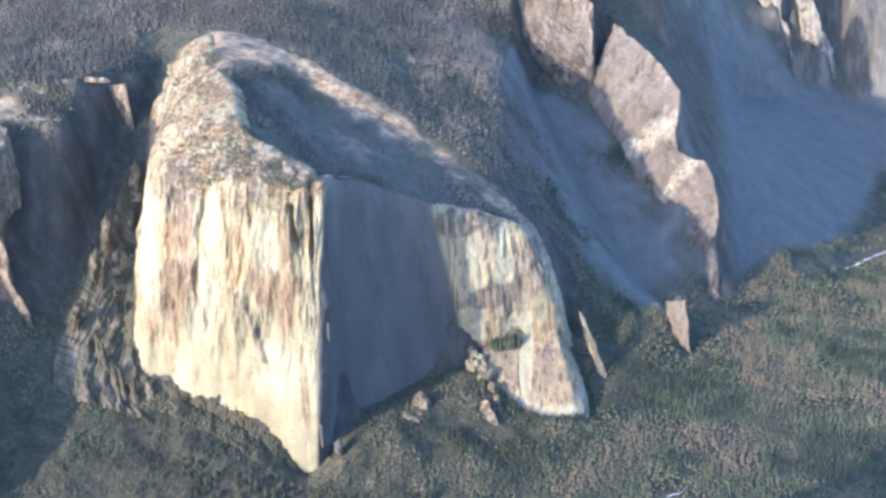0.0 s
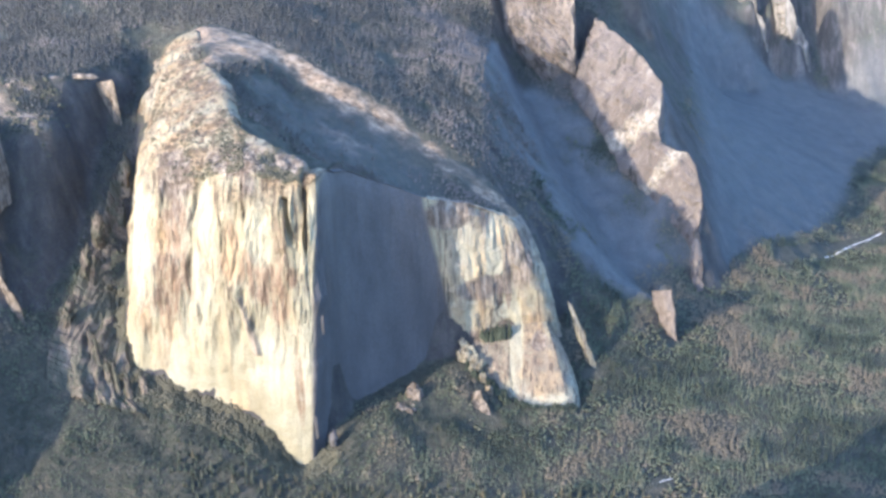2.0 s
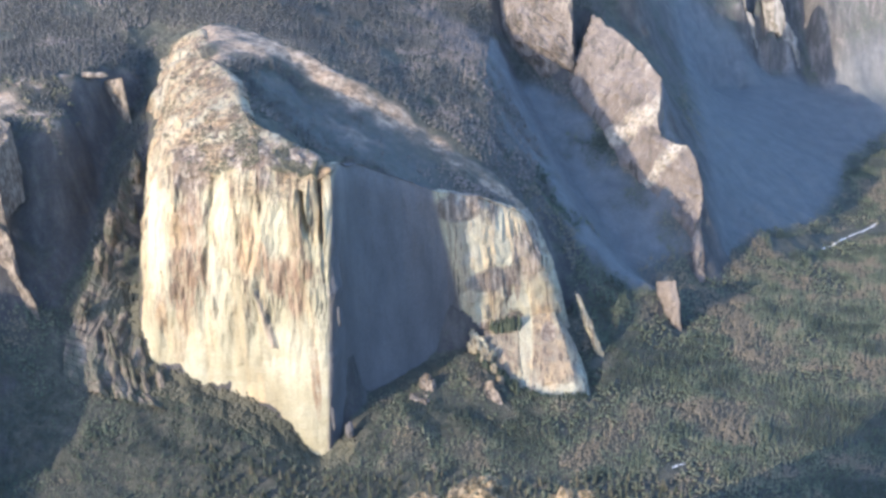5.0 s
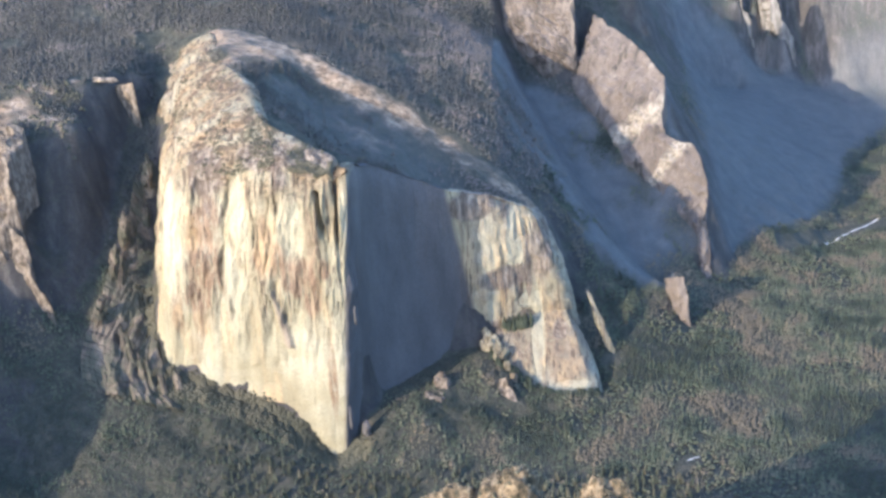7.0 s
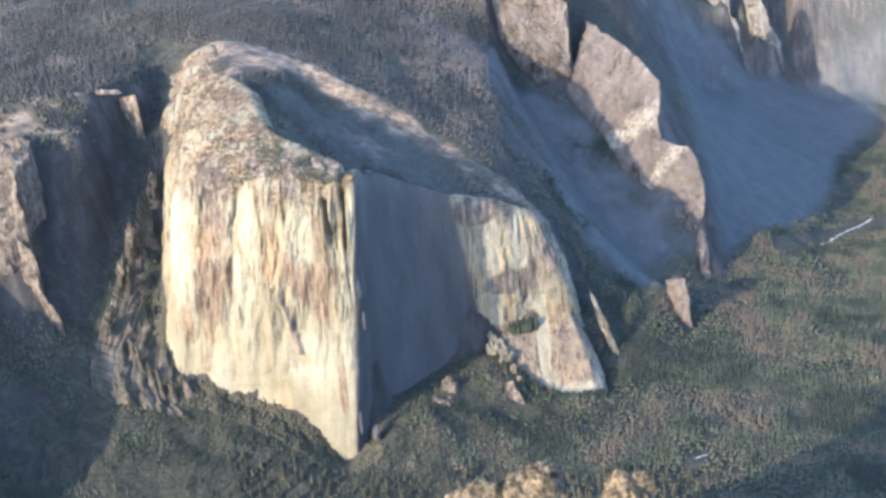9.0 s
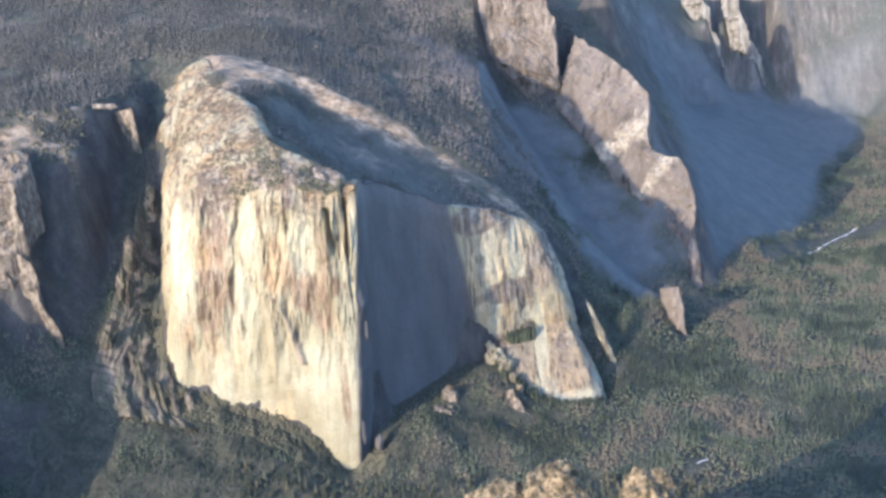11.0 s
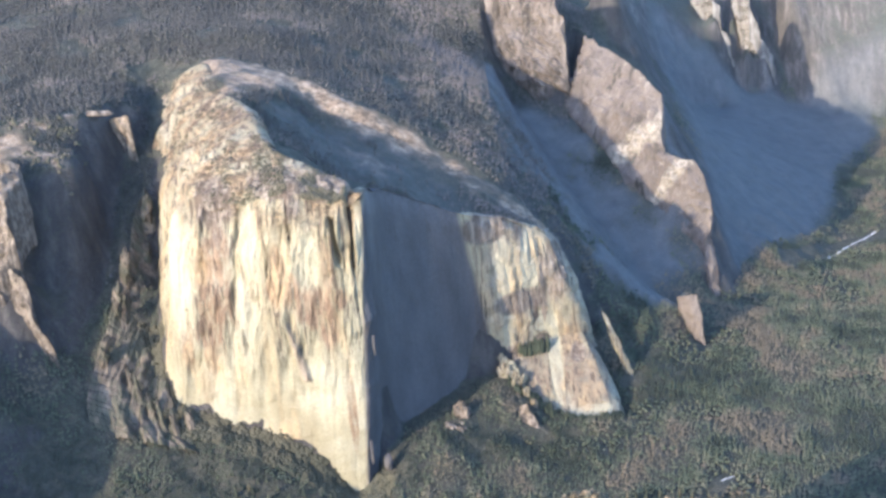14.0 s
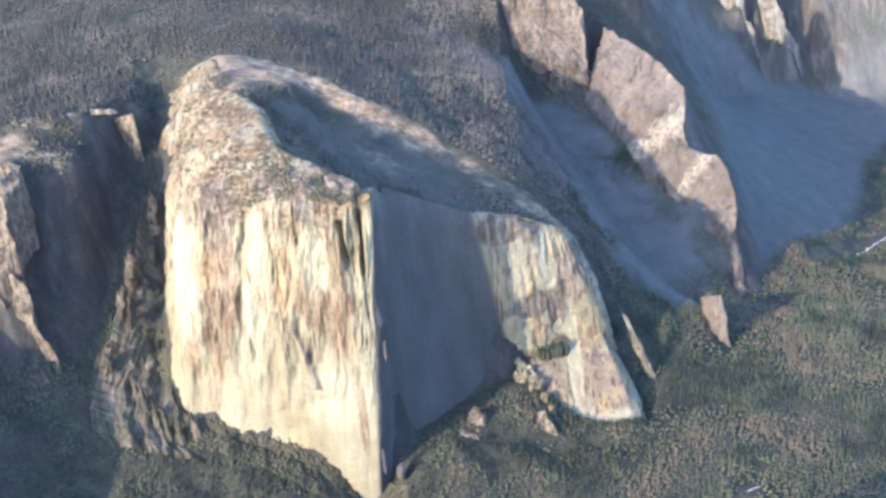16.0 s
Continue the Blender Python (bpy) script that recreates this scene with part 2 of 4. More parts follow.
SPUR_ROCK = spur_material()
RIDGE = ridge_material("ridge_rock")
OUTCROP_PALE = ridge_material("talus_rock", 0.75)
WEST_ROCK = ridge_material("west_rock", 0.66)
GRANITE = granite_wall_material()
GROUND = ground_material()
OUTCROP = outcrop_material()
CONIFER = foliage_material("conifer", (0.0, (0.056, 0.053, 0.045)), (0.5, (0.074, 0.069, 0.057)), (0.85, (0.096, 0.086, 0.070)), (1.0, (0.122, 0.104, 0.085)))
VALLEY_TREE = foliage_material("valley_tree", (0.0, (0.036, 0.044, 0.029)), (0.4, (0.066, 0.076, 0.046)), (0.7, (0.094, 0.099, 0.061)), (0.88, (0.110, 0.104, 0.066)), (1.0, (0.118, 0.100, 0.066)))
BRUSH = foliage_material("brush", (0.0, (0.058, 0.058, 0.038)), (1.0, (0.10, 0.088, 0.055)))
WATER = plain_material("river_sand", (0.36, 0.34, 0.30), (0.5, 0.48, 0.43), 0.08, 0.9)


# ---------------------------------------------------------------- noise on arrays
def lattice(ix, iy, seed):
    h = (ix.astype(np.int64) * 374761393 + iy.astype(np.int64) * 668265263 + seed * 974711) & 0xFFFFFFFF
    h = ((h ^ (h >> 13)) * 1274126177) & 0xFFFFFFFF
    return ((h ^ (h >> 16)) & 0xFFFF) / 65535.0 * 2 - 1


def smooth_noise(x, y, seed=0):
    ix, iy = np.floor(x), np.floor(y)
    fx, fy = x - ix, y - iy
    fx, fy = fx * fx * (3 - 2 * fx), fy * fy * (3 - 2 * fy)
    a, b = lattice(ix, iy, seed), lattice(ix + 1, iy, seed)
    c, d = lattice(ix, iy + 1, seed), lattice(ix + 1, iy + 1, seed)
    return (a + (b - a) * fx) * (1 - fy) + (c + (d - c) * fx) * fy


def fractal(x, y, seed=0, octaves=5, gain=0.5):
    total, size = 0.0, 1.0
    for n in range(octaves):
        total = total + size * smooth_noise(x * 2.03**n + 17.3 * n, y * 2.03**n - 9.1 * n, seed + n)
        size *= gain
    return total


# ---------------------------------------------------------------- plan of the land
# Stations of the great wall from the north-west round the prow to the east buttress:
# foot x, y, z and rim x, y, z.
WALL_WEST = [
    (-435, 660, 540, -378, 650, 632), (-392, 490, 500, -350, 470, 585), (-344, 330, 400, -312, 330, 545),
    (-334, 200, 296, -281, 205, 534), (-320, 105, 235, -247, 112, 526), (-278, 52, 200, -209, 82, 525),
    (-230, 42, 168, -160, 72, 530), (-170, 33, 150, -95, 56, 545), (-110, 23, 132, -40, 50, 546),
]
WALL_EAST = [
    (-50, 8, 86, 10, 48, 540), (0, -5, 40, 40, 52, 537), (31, -3, 42, 67, 60, 541), (40, 14, 56, 72, 88, 540), (52, 44, 84, 74, 138, 532),
    (78, 106, 98, 94, 198, 512), (160, 206, 98, 158, 252, 468), (240, 290, 132, 230, 268, 433),
    (308, 304, 130, 290, 298, 411), (365, 330, 140, 345, 334, 381), (440, 348, 148, 384, 352, 358),
    (466, 372, 132, 398, 392, 345), (462, 470, 112, 400, 485, 322),
]
# The crest above the rim, station by station.
CREST = [
    (-300, 668, 690), (-248, 520, 662), (-198, 400, 661), (-162, 330, 656), (-132, 250, 640), (-102, 176, 618),
    (-76, 150, 604), (-42, 140, 590), (-10, 126, 576), (20, 114, 565), (48, 98, 556), (66, 96, 549),
]
# The lower buttress in front of the east end.
APRON = [
    (318, 264, 90, 298, 306, 138), (366, 228, 60, 345, 326, 146), (400, 216, 48, 385, 334, 152),
    (443, 214, 38, 422, 338, 152), (482, 216, 32, 446, 334, 146), (506, 228, 20, 458, 346, 128), (508, 275, 20, 462, 375, 110),
]
# Ridge, rim, gully and foot lines: x, y, z.
BOWL = [
    [(-34, 136, 576), (-84, 172, 598), (-128, 254, 630), (-160, 334, 646), (-200, 430, 664), (-236, 517, 670), (-294, 690, 693)],
    [(-34, 136, 576), (14, 116, 556), (60, 104, 541)],
    [(-95, 400, 585), (-30, 365, 545), (50, 335, 490), (130, 315, 446), (212, 312, 416)],
    [(-60, 478, 572), (0, 470, 545), (90, 450, 494), (200, 432, 436)],
    [(-298, 705, 694), (-231, 690, 688), (-111, 620, 660), (12, 570, 602), (106, 545, 558), (175, 530, 510), (255, 500, 452), (325, 470, 400), (400, 460, 340)],
]
UPLAND = [
    [(-190, 446, 662), (-150, 490, 650), (-110, 534, 634), (-76, 556, 614)],
    [(-240, 590, 684), (-170, 570, 668), (-110, 590, 651)],
    [(-60, 524, 588), (44, 504, 540), (126, 494, 500), (215, 478, 448)],
    [(-232, 902, 722), (-43, 943, 640), (121, 910, 585), (275, 863, 536), (305, 738, 478), (315, 463, 412)],
    [(275, 863, 536), (310, 1040, 530), (318, 1300, 520), (300, 1500, 690), (300, 1900, 720)],
    [(-900, 800, 740), (-600, 900, 735), (-232, 902, 722)],
    [(-1300, 1500, 900), (-800, 1600, 880), (-300, 1650, 850), (60, 1650, 740)],
]
HIGHLAND = [
    [(-1500, 2400, 1000), (-600, 2500, 980), (100, 2500, 900), (700, 2900, 850), (1400, 3100, 800), (2300, 3100, 800)],
]
GULLY = [
    # unseen peak, added so that its shadow cuts the far slope
    [(694, 1612, 690), (676, 1662, 790), (684, 1740, 760)],
    [(760, 1480, 400), (715, 1540, 450), (660, 1560, 520)],
    [(800, 1650, 420), (790, 1760, 420)],
    [(640, 1600, 575), (628, 1680, 565)],
    [(560, 1460, 470), (536, 1360, 410), (524, 1290, 376)],
    [(440, 1700, 690), (560, 1560, 615), (588, 1390, 530)],
    [(340, 1330, 462), (420, 1150, 346), (508, 955, 236), (592, 785, 128), (676, 636, 66), (720, 560, 38)],
    [(560, 1560, 615), (600, 1720, 575), (640, 1900, 535), (662, 2040, 560), (685, 2180, 680), (690, 2272, 715), (740, 2600, 720)],
]
FAR_SIDE = [
    [(840, 762, 24), (872, 850, 36), (900, 1000, 80), (900, 1200, 190), (930, 1500, 220), (990, 1900, 200), (1040, 2250, 150), (1150, 2330, 110)],
    [(900, 2760, 660), (1000, 2700, 520), (1110, 2640, 440), (1173, 2625, 322), (1215, 2600, 250), (1275, 2480, 100)],
    [(1160, 2900, 620), (1225, 2700, 420), (1262, 2640, 300), (1290, 2600, 215), (1320, 2500, 110)],
    [(1250, 2900, 620), (1300, 2590, 440), (1345, 2560, 270), (1400, 2520, 140), (1415, 2430, 80)],
    [(1330, 2900, 600), (1420, 2720, 360), (1445, 2600, 190), (1462, 2500, 100), (1500, 2420, 66), (1560, 2350, 50)],
]
FAR_SLOPE = [
    [(1400, 2900, 760), (1462, 2575, 440), (1497, 2540, 330), (1538, 2490, 250), (1580, 2440, 188), (1622, 2390, 118), (1725, 2290, 16)],
    [(1700, 2900, 700), (1800, 2500, 420), (1850, 2200, 90)],
]
VALLEY = [
    [(430, 180, 55), (500, 205, 34), (560, 260, 28), (640, 370, 24), (720, 520, 26), (800, 680, 30), (900, 775, 14), (1033, 880, 6), (1110, 985, -10), (1203, 1220, -26), (1330, 1440, -26), (1420, 1800, -6), (1600, 2120, 10), (2000, 2200, 30)],
    [(300, 120, 30), (420, 20, 18), (650, -30, 10), (1000, 450, 2), (1300, 1000, -12), (1600, 1600, -12), (2000, 2000, 0)],
    [(100, -220, 8), (700, -260, 4), (1100, 200, 2), (1450, 800, 0), (1800, 1500, 2)],
    [(900, -380, 10), (1400, 200, 4), (1800, 900, 4), (2300, 1600, 10)],
]
TALUS = [
    [(1300, -400, 60), (1900, 300, 100), (2500, 1000, 150)],
    [(-1700, -600, 20), (-900, -560, 6), (-500, -420, 10), (-300, -380, 4), (100, -220, 8)],
    [(-250, 20, 163), (-190, 5, 142), (-110, -10, 112), (-50, -25, 64), (0, -35, 28), (50, -15, 42), (90, 0, 70), (150, 50, 80), (215, 130, 84), (280, 230, 108), (310, 260, 112)],
    [(-300, -190, 66), (-150, -160, 42), (0, -120, 20), (130, -60, 24), (250, 60, 38)],
    [(308, 252, 90), (358, 216, 56), (398, 204, 46), (440, 204, 38), (500, 208, 32)],
]
VALLEY_EDGE = [
    [(324, 150, 44), (360, 125, 34)],
    [(700, 660, 100), (670, 590, 112), (655, 556, 104), (648, 520, 58)],
    [(2400, 1900, 300), (2500, 2700, 500)],
]
WEST_RAVINE = [
    [(-376, 420, 500), (-392, 345, 428), (-394, 290, 380), (-400, 236, 335), (-396, 172, 282), (-390, 100, 236), (-360, 26, 180), (-330, -20, 150)],
    [(-352, 372, 436), (-346, 300, 345), (-346, 220, 285), (-342, 110, 225), (-300, 40, 186)],
    [(-384, 450, 520), (-400, 540, 572), (-414, 640, 616), (-424, 740, 672)],
    [(-470, 640, 662), (-445, 560, 644), (-480, 465, 645), (-500, 425, 645), (-550, 400, 648), (-611, 384, 650), (-720, 350, 655), (-900, 330, 660), (-1500, 400, 700)],
    [(-470, 335, 602), (-492, 262, 586), (-540, 240, 580), (-640, 215, 578)],
]
WEST_SIDE = [
    [(-478, 215, 400), (-545, 180, 385), (-640, 150, 370)],
    [(-550, 130, 395), (-520, 96, 300)],
    [(-640, 215, 575), (-590, 180, 545), (-575, 140, 480), (-590, 120, 380)],
    [(-450, 500, 555), (-452, 400, 470), (-462, 280, 380), (-470, 130, 270), (-440, 0, 190), (-420, -150, 100)],
    # unseen ridge, added and shaped to shade the recess and lower slope
    [(-760, 330, 650), (-730, 200, 560), (-704, 76, 470), (-692, -20, 402), (-683, -113, 378), (-683, -195, 372), (-683, -330, 335), (-683, -428, 290), (-683, -600, 120)],
    [(-600, 70, 290), (-560, 40, 262), (-480, 20, 215)],
    [(-580, -190, 112), (-420, -150, 100)],
]
WEST_RIDGE = [
    [(-1700, 200, 500), (-1100, -100, 400), (-900, -300, 200)],
]
SOUTH_SIDE = [
    [(-1700, -900, 260), (-900, -860, 210), (-300, -820, 190), (0, -805, 245), (100, -800, 308), (148, -798, 358), (229, -780, 392), (340, -760, 398), (460, -760, 385), (600, -900, 380), (820, -1080, 440), (1500, -1250, 600), (2500, -1200, 620)],
    [(-1700, -1700, 600), (-600, -1500, 520), (300, -1500, 480), (1200, -1800, 620), (2500, -2000, 700)],
    [(-1700, -2600, 700), (300, -2600, 650), (2500, -2600, 800)],
    [(-300, -560, 80), (150, -560, 130), (420, -560, 130), (800, -700, 110), (1500, -780, 160)],
]
# Each has a foot line and a crest line: x, y, z.
STEPPED_FOOT = [(514, 1290, 422), (514, 1250, 387), (544, 1180, 360), (581, 1110, 329), (604, 1050, 298), (624, 985, 265), (661, 945, 245),
                (684, 910, 215), (707, 875, 180), (736, 845, 159), (760, 825, 150), (773, 795, 124), (771, 755, 66), (779, 742, 30)]
STEPPED_CREST = [(579, 1376, 561), (626, 1280, 543), (668, 1190, 520), (701, 1110, 492), (724, 1048, 462), (724, 1020, 422), (714, 990, 372), (720, 960, 336),
                 (737, 925, 333), (767, 905, 330), (787, 880, 303), (801, 865, 264), (800, 850, 219), (796, 815, 159), (799, 775, 115), (802, 748, 40)]
UPPER_FOOT = [(311, 1500, 699), (321, 1430, 551), (357, 1375, 487), (425, 1305, 428), (484, 1270, 401)]
UPPER_CREST = [(501, 1360, 703), (515, 1320, 602), (516, 1290, 515), (512, 1275, 457), (508, 1262, 410)]
RIB_FOOT = [(1094, 2610, 514), (1111, 2610, 450), (1173, 2600, 332), (1202, 2595, 273), (1231, 2590, 240)]
RIB_CREST = [(1158, 2550, 517), (1179, 2550, 454), (1210, 2545, 338), (1229, 2540, 285), (1242, 2540, 250)]
FAR_FOOT = [(1242, 2600, 505), (1256, 2600, 442), (1270, 2600, 346), (1290, 2590, 261), (1329, 2580, 205)]
FAR_CREST = [(1279, 2520, 512), (1296, 2520, 450), (1332, 2520, 344), (1361, 2515, 276), (1386, 2510, 210)]
TOWER_FOOT = [(667, 560, 120), (677, 545, 72), (689, 530, 9)]
TOWER_CREST = [(708, 535, 137), (714, 520, 80), (722, 508, 14)]
WEST_FOOT = [(-650, 260, 610), (-650, 200, 578), (-650, 170, 521), (-650, 160, 470), (-645, 150, 418), (-620, 120, 380)]
WEST_CREST = [(-543, 215, 598), (-551, 150, 576), (-551, 125, 530), (-562, 118, 479), (-576, 112, 439), (-590, 105, 388)]
FIN_FOOT = [(-563, 120, 446), (-573, 118, 392), (-565, 115, 342), (-565, 112, 292), (-555, 105, 255)]
FIN_CREST = [(-552, 110, 451), (-536, 98, 403), (-526, 92, 355), (-505, 86, 320), (-501, 80, 265)]
HANGING_FOOT = [(-466, 492, 621), (-459, 490, 601), (-448, 488, 579), (-439, 484, 561)]
HANGING_CREST = [(-417, 468, 627), (-420, 468, 607), (-424, 470, 588), (-431, 474, 566)]
PALE_FOOT = [(302, 185, 74), (298, 172, 58), (298, 160, 38)]
PALE_CREST = [(320, 172, 84), (333, 155, 56), (352, 138, 24)]
SLABS = [(STEPPED_FOOT, STEPPED_CREST), (UPPER_FOOT, UPPER_CREST), (RIB_FOOT, RIB_CREST), (FAR_FOOT, FAR_CREST)]
LINES = BOWL + UPLAND + HIGHLAND + GULLY + FAR_SIDE + FAR_SLOPE + VALLEY + TALUS + VALLEY_EDGE + WEST_RAVINE + WEST_SIDE + WEST_RIDGE + SOUTH_SIDE
for foot, crest in SLABS:
    LINES.append([(x, y, z - 8) for x, y, z in foot])
    LINES.append([(x + 8, y + 10, z - 26) for x, y, z in crest])
LINES.append([(s[0], s[1], s[2] - 14) for s in APRON])
LINES.append([(0.5 * (s[0] + s[3]), 0.5 * (s[1] + s[4]), 0.5 * (s[2] + s[5]) - 36) for s in APRON])
LINES.append([(s[0], s[1], s[2] - 11) for s in WALL_WEST[4:]] + [(s[0], s[1], s[2] - (4 if s[0] < 200 else 34) - (7 if s[0] < 20 else 0)) for s in WALL_EAST])


def inset_rim(stations, depth):
    """The rim of the wall, moved in from its edge."""
    rim = np.array([s[3:] for s in stations], float)
    way = np.gradient(rim[:, :2], axis=0)
    way /= np.linalg.norm(way, axis=1)[:, None]
    rim[:, :2] += depth * np.stack([-way[:, 1], way[:, 0]], 1)
    return rim


RIM_IN = inset_rim(WALL_WEST + WALL_EAST, 17.0)
LINES.append([(x, y, z - (6 if x < 75 or x > 225 else 0)) for x, y, z in RIM_IN])


MID = [tuple(0.5 * (a + b) for a, b in zip(s[:3], s[3:])) for s in WALL_EAST[2:8]]
LINES.append([(x - 16, y + 14, z - 110) for x, y, z in MID])
LINES.append([(s[0] + 0.2 * (s[3] - s[0]) - 14, s[1] + 0.2 * (s[4] - s[1]) + 12, s[2] + 0.2 * (s[5] - s[2]) - 80) for s in WALL_EAST[2:8]])


def relief(lines, x0, x1, y0, y1, cell):
    """Heights on a grid, stretched like a skin over the lines."""
    nx, ny = int((x1 - x0) / cell) + 1, int((y1 - y0) / cell) + 1
    total, count = np.zeros((ny, nx)), np.zeros((ny, nx))
    for line in lines:
        p = np.array(line, float)
        for a, b in zip(p[:-1], p[1:]):
            steps = max(2, int(np.hypot(*(b - a)[:2]) / (cell * 0.5)) + 1)
            q = a + (b - a) * np.linspace(0, 1, steps)[:, None]
            i = np.clip(np.rint((q[:, 0] - x0) / cell).astype(int), 0, nx - 1)
            j = np.clip(np.rint((q[:, 1] - y0) / cell).astype(int), 0, ny - 1)
            np.add.at(total, (j, i), q[:, 2])
            np.add.at(count, (j, i), 1)
    levels = [(total, count)]
    while min(levels[-1][0].shape) > 12:
        t, c = levels[-1]
        t, c = (np.pad(a, ((0, a.shape[0] % 2), (0, a.shape[1] % 2))) for a in (t, c))
        t, c = (a[::2, ::2] + a[1::2, ::2] + a[::2, 1::2] + a[1::2, 1::2] for a in (t, c))
        levels.append((t, c))
    h = np.full(levels[-1][0].shape, 300.0)
    for t, c in levels[::-1]:
        if h.shape != t.shape:
            h = np.repeat(np.repeat(h, 2, 0), 2, 1)[: t.shape[0], : t.shape[1]]
        fixed, known = c > 0, t / np.maximum(c, 1)
        for _ in range(160):
            h[fixed] = known[fixed]
            e = np.pad(h, 1, mode="edge")
            h = (e[1:-1, :-2] + e[1:-1, 2:] + e[:-2, 1:-1] + e[2:, 1:-1]) / 4
    for _ in range(2):
        e = np.pad(h, 1, mode="edge")
        h = (4 * h + e[1:-1, :-2] + e[1:-1, 2:] + e[:-2, 1:-1] + e[2:, 1:-1]) / 8
    return h


LAND = (-1800.0, 2600.0, -2700.0, 3200.0, 10.0)
SKIN = relief(LINES, *LAND)
SLOPE_Y, SLOPE_X = np.gradient(SKIN, LAND[4])
STEEP = np.hypot(SLOPE_X, SLOPE_Y)


def on_grid(field, x, y):
    u = np.clip((np.asarray(x, float) - LAND[0]) / LAND[4], 0, field.shape[1] - 1.001)
    v = np.clip((np.asarray(y, float) - LAND[2]) / LAND[4], 0, field.shape[0] - 1.001)
    i, j = u.astype(int), v.astype(int)
    u, v = u - i, v - j
    return (field[j, i] * (1 - u) + field[j, i + 1] * u) * (1 - v) + (field[j + 1, i] * (1 - u) + field[j + 1, i + 1] * u) * v


def height(x, y):
    """The ground's height, with its roughness."""
    x, y = np.asarray(x, float), np.asarray(y, float)
    steep = np.clip(on_grid(STEEP, x, y), 0, 1.6)
    rough = 2.5 + 9.0 * steep * np.where((x < -425) & (y > 120) & (y < 540), 0.35, 1.0)
    ribs = fractal(x / 60, y / 60, 11, 5, 0.55)
    return on_grid(SKIN, x, y) + rough * ribs + 1.2 * fractal(x / 14, y / 14, 5, 3) * (0.5 + steep)


def steps(bounds):
    """Grid lines: pairs of end and spacing."""
    out = [bounds[0][0]]
    for (a, _), (b, gap) in zip(bounds[:-1], bounds[1:]):
        n = max(1, round((b - a) / gap))
        out += [a + (b - a) * k / n for k in range(1, n + 1)]
    return np.array(out)


def mesh_from(name, verts, faces, material, smooth=True):
    data = bpy.data.meshes.new(name)
    verts, faces = np.asarray(verts, np.float32), np.asarray(faces, np.int32)
    data.vertices.add(len(verts))
    data.vertices.foreach_set("co", verts.ravel())
    data.loops.add(faces.size)
    data.loops.foreach_set("vertex_index", faces.ravel())
    data.polygons.add(len(faces))
    data.polygons.foreach_set("loop_start", np.arange(0, faces.size, faces.shape[1], dtype=np.int32))
    data.update(calc_edges=True)
    data.polygons.foreach_set("use_smooth", np.full(len(faces), smooth))
    data.materials.append(material)
    data.validate()
    return data


def grid_faces(rows, cols):
    k = np.arange(rows * cols).reshape(rows, cols)
    return np.stack([k[:-1, :-1], k[:-1, 1:], k[1:, 1:], k[1:, :-1]], -1).reshape(-1, 4)


# ---------------------------------------------------------------- the ground, one sheet
def slab_mask(x, y):
    """Bare slabs: the domed top of the monolith, its crest and the sunny side of the bowl."""
    mask = np.zeros_like(x)
    crest = [(-620, 330, 40), (-575, 310, 32), (-540, 300, 26), (-506, 285, 24), (-520, 425, 16), (-600, 388, 26), (-560, 385, 16), (-625, 280, 34), (1500, 2450, 70), (1600, 2400, 60), (1540, 2300, 40), (1240, 2480, 60), (1370, 2480, 50), (-405, 170, 30), (-400, 230, 26), (-385, 290, 24), (-410, 110, 24), (-298, 690, 26), (-330, 600, 22), (-245, 600, 50), (-200, 550, 50), (-155, 560, 50), (-215, 480, 36), (590, 1350, 40), (640, 1250, 40), (680, 1120, 40)]
    for cx, cy, r in crest:
        mask = np.maximum(mask, np.clip(1.35 - np.hypot(x - cx, y - cy) / r, 0, 1))
    apron = [(330, 300, 26), (370, 300, 34), (400, 262, 34), (440, 255, 36), (470, 285, 30), (480, 235, 26), (500, 222, 16)]
    for cx, cy, r in apron:
        mask = np.maximum(mask, np.clip(1.5 - np.hypot(x - cx, y - cy) / r, 0, 1))
    # bowl floor counted as partly bare, so the slab colour lifts its shade
    bowl = np.clip(1.25 - np.hypot((x - 60 + 0.62 * (y - 400)) / 190, (y - 400) / 120), 0, 1) * 0.42
    mask = np.maximum(mask, np.where((y > 180) & (x > -160), bowl, 0))
    line = BOWL[4]
    for (ax, ay, _), (bx, by, _) in zip(line[:-1], line[1:]):
        t = np.clip(((x - ax) * (bx - ax) + (y - ay) * (by - ay)) / ((bx - ax) ** 2 + (by - ay) ** 2), 0, 1)
        d = np.hypot(x - ax - t * (bx - ax), y - (ay - 32) - t * (by - ay))
        mask = np.maximum(mask, np.clip(1.5 - d / 36, 0, 1))
    return mask


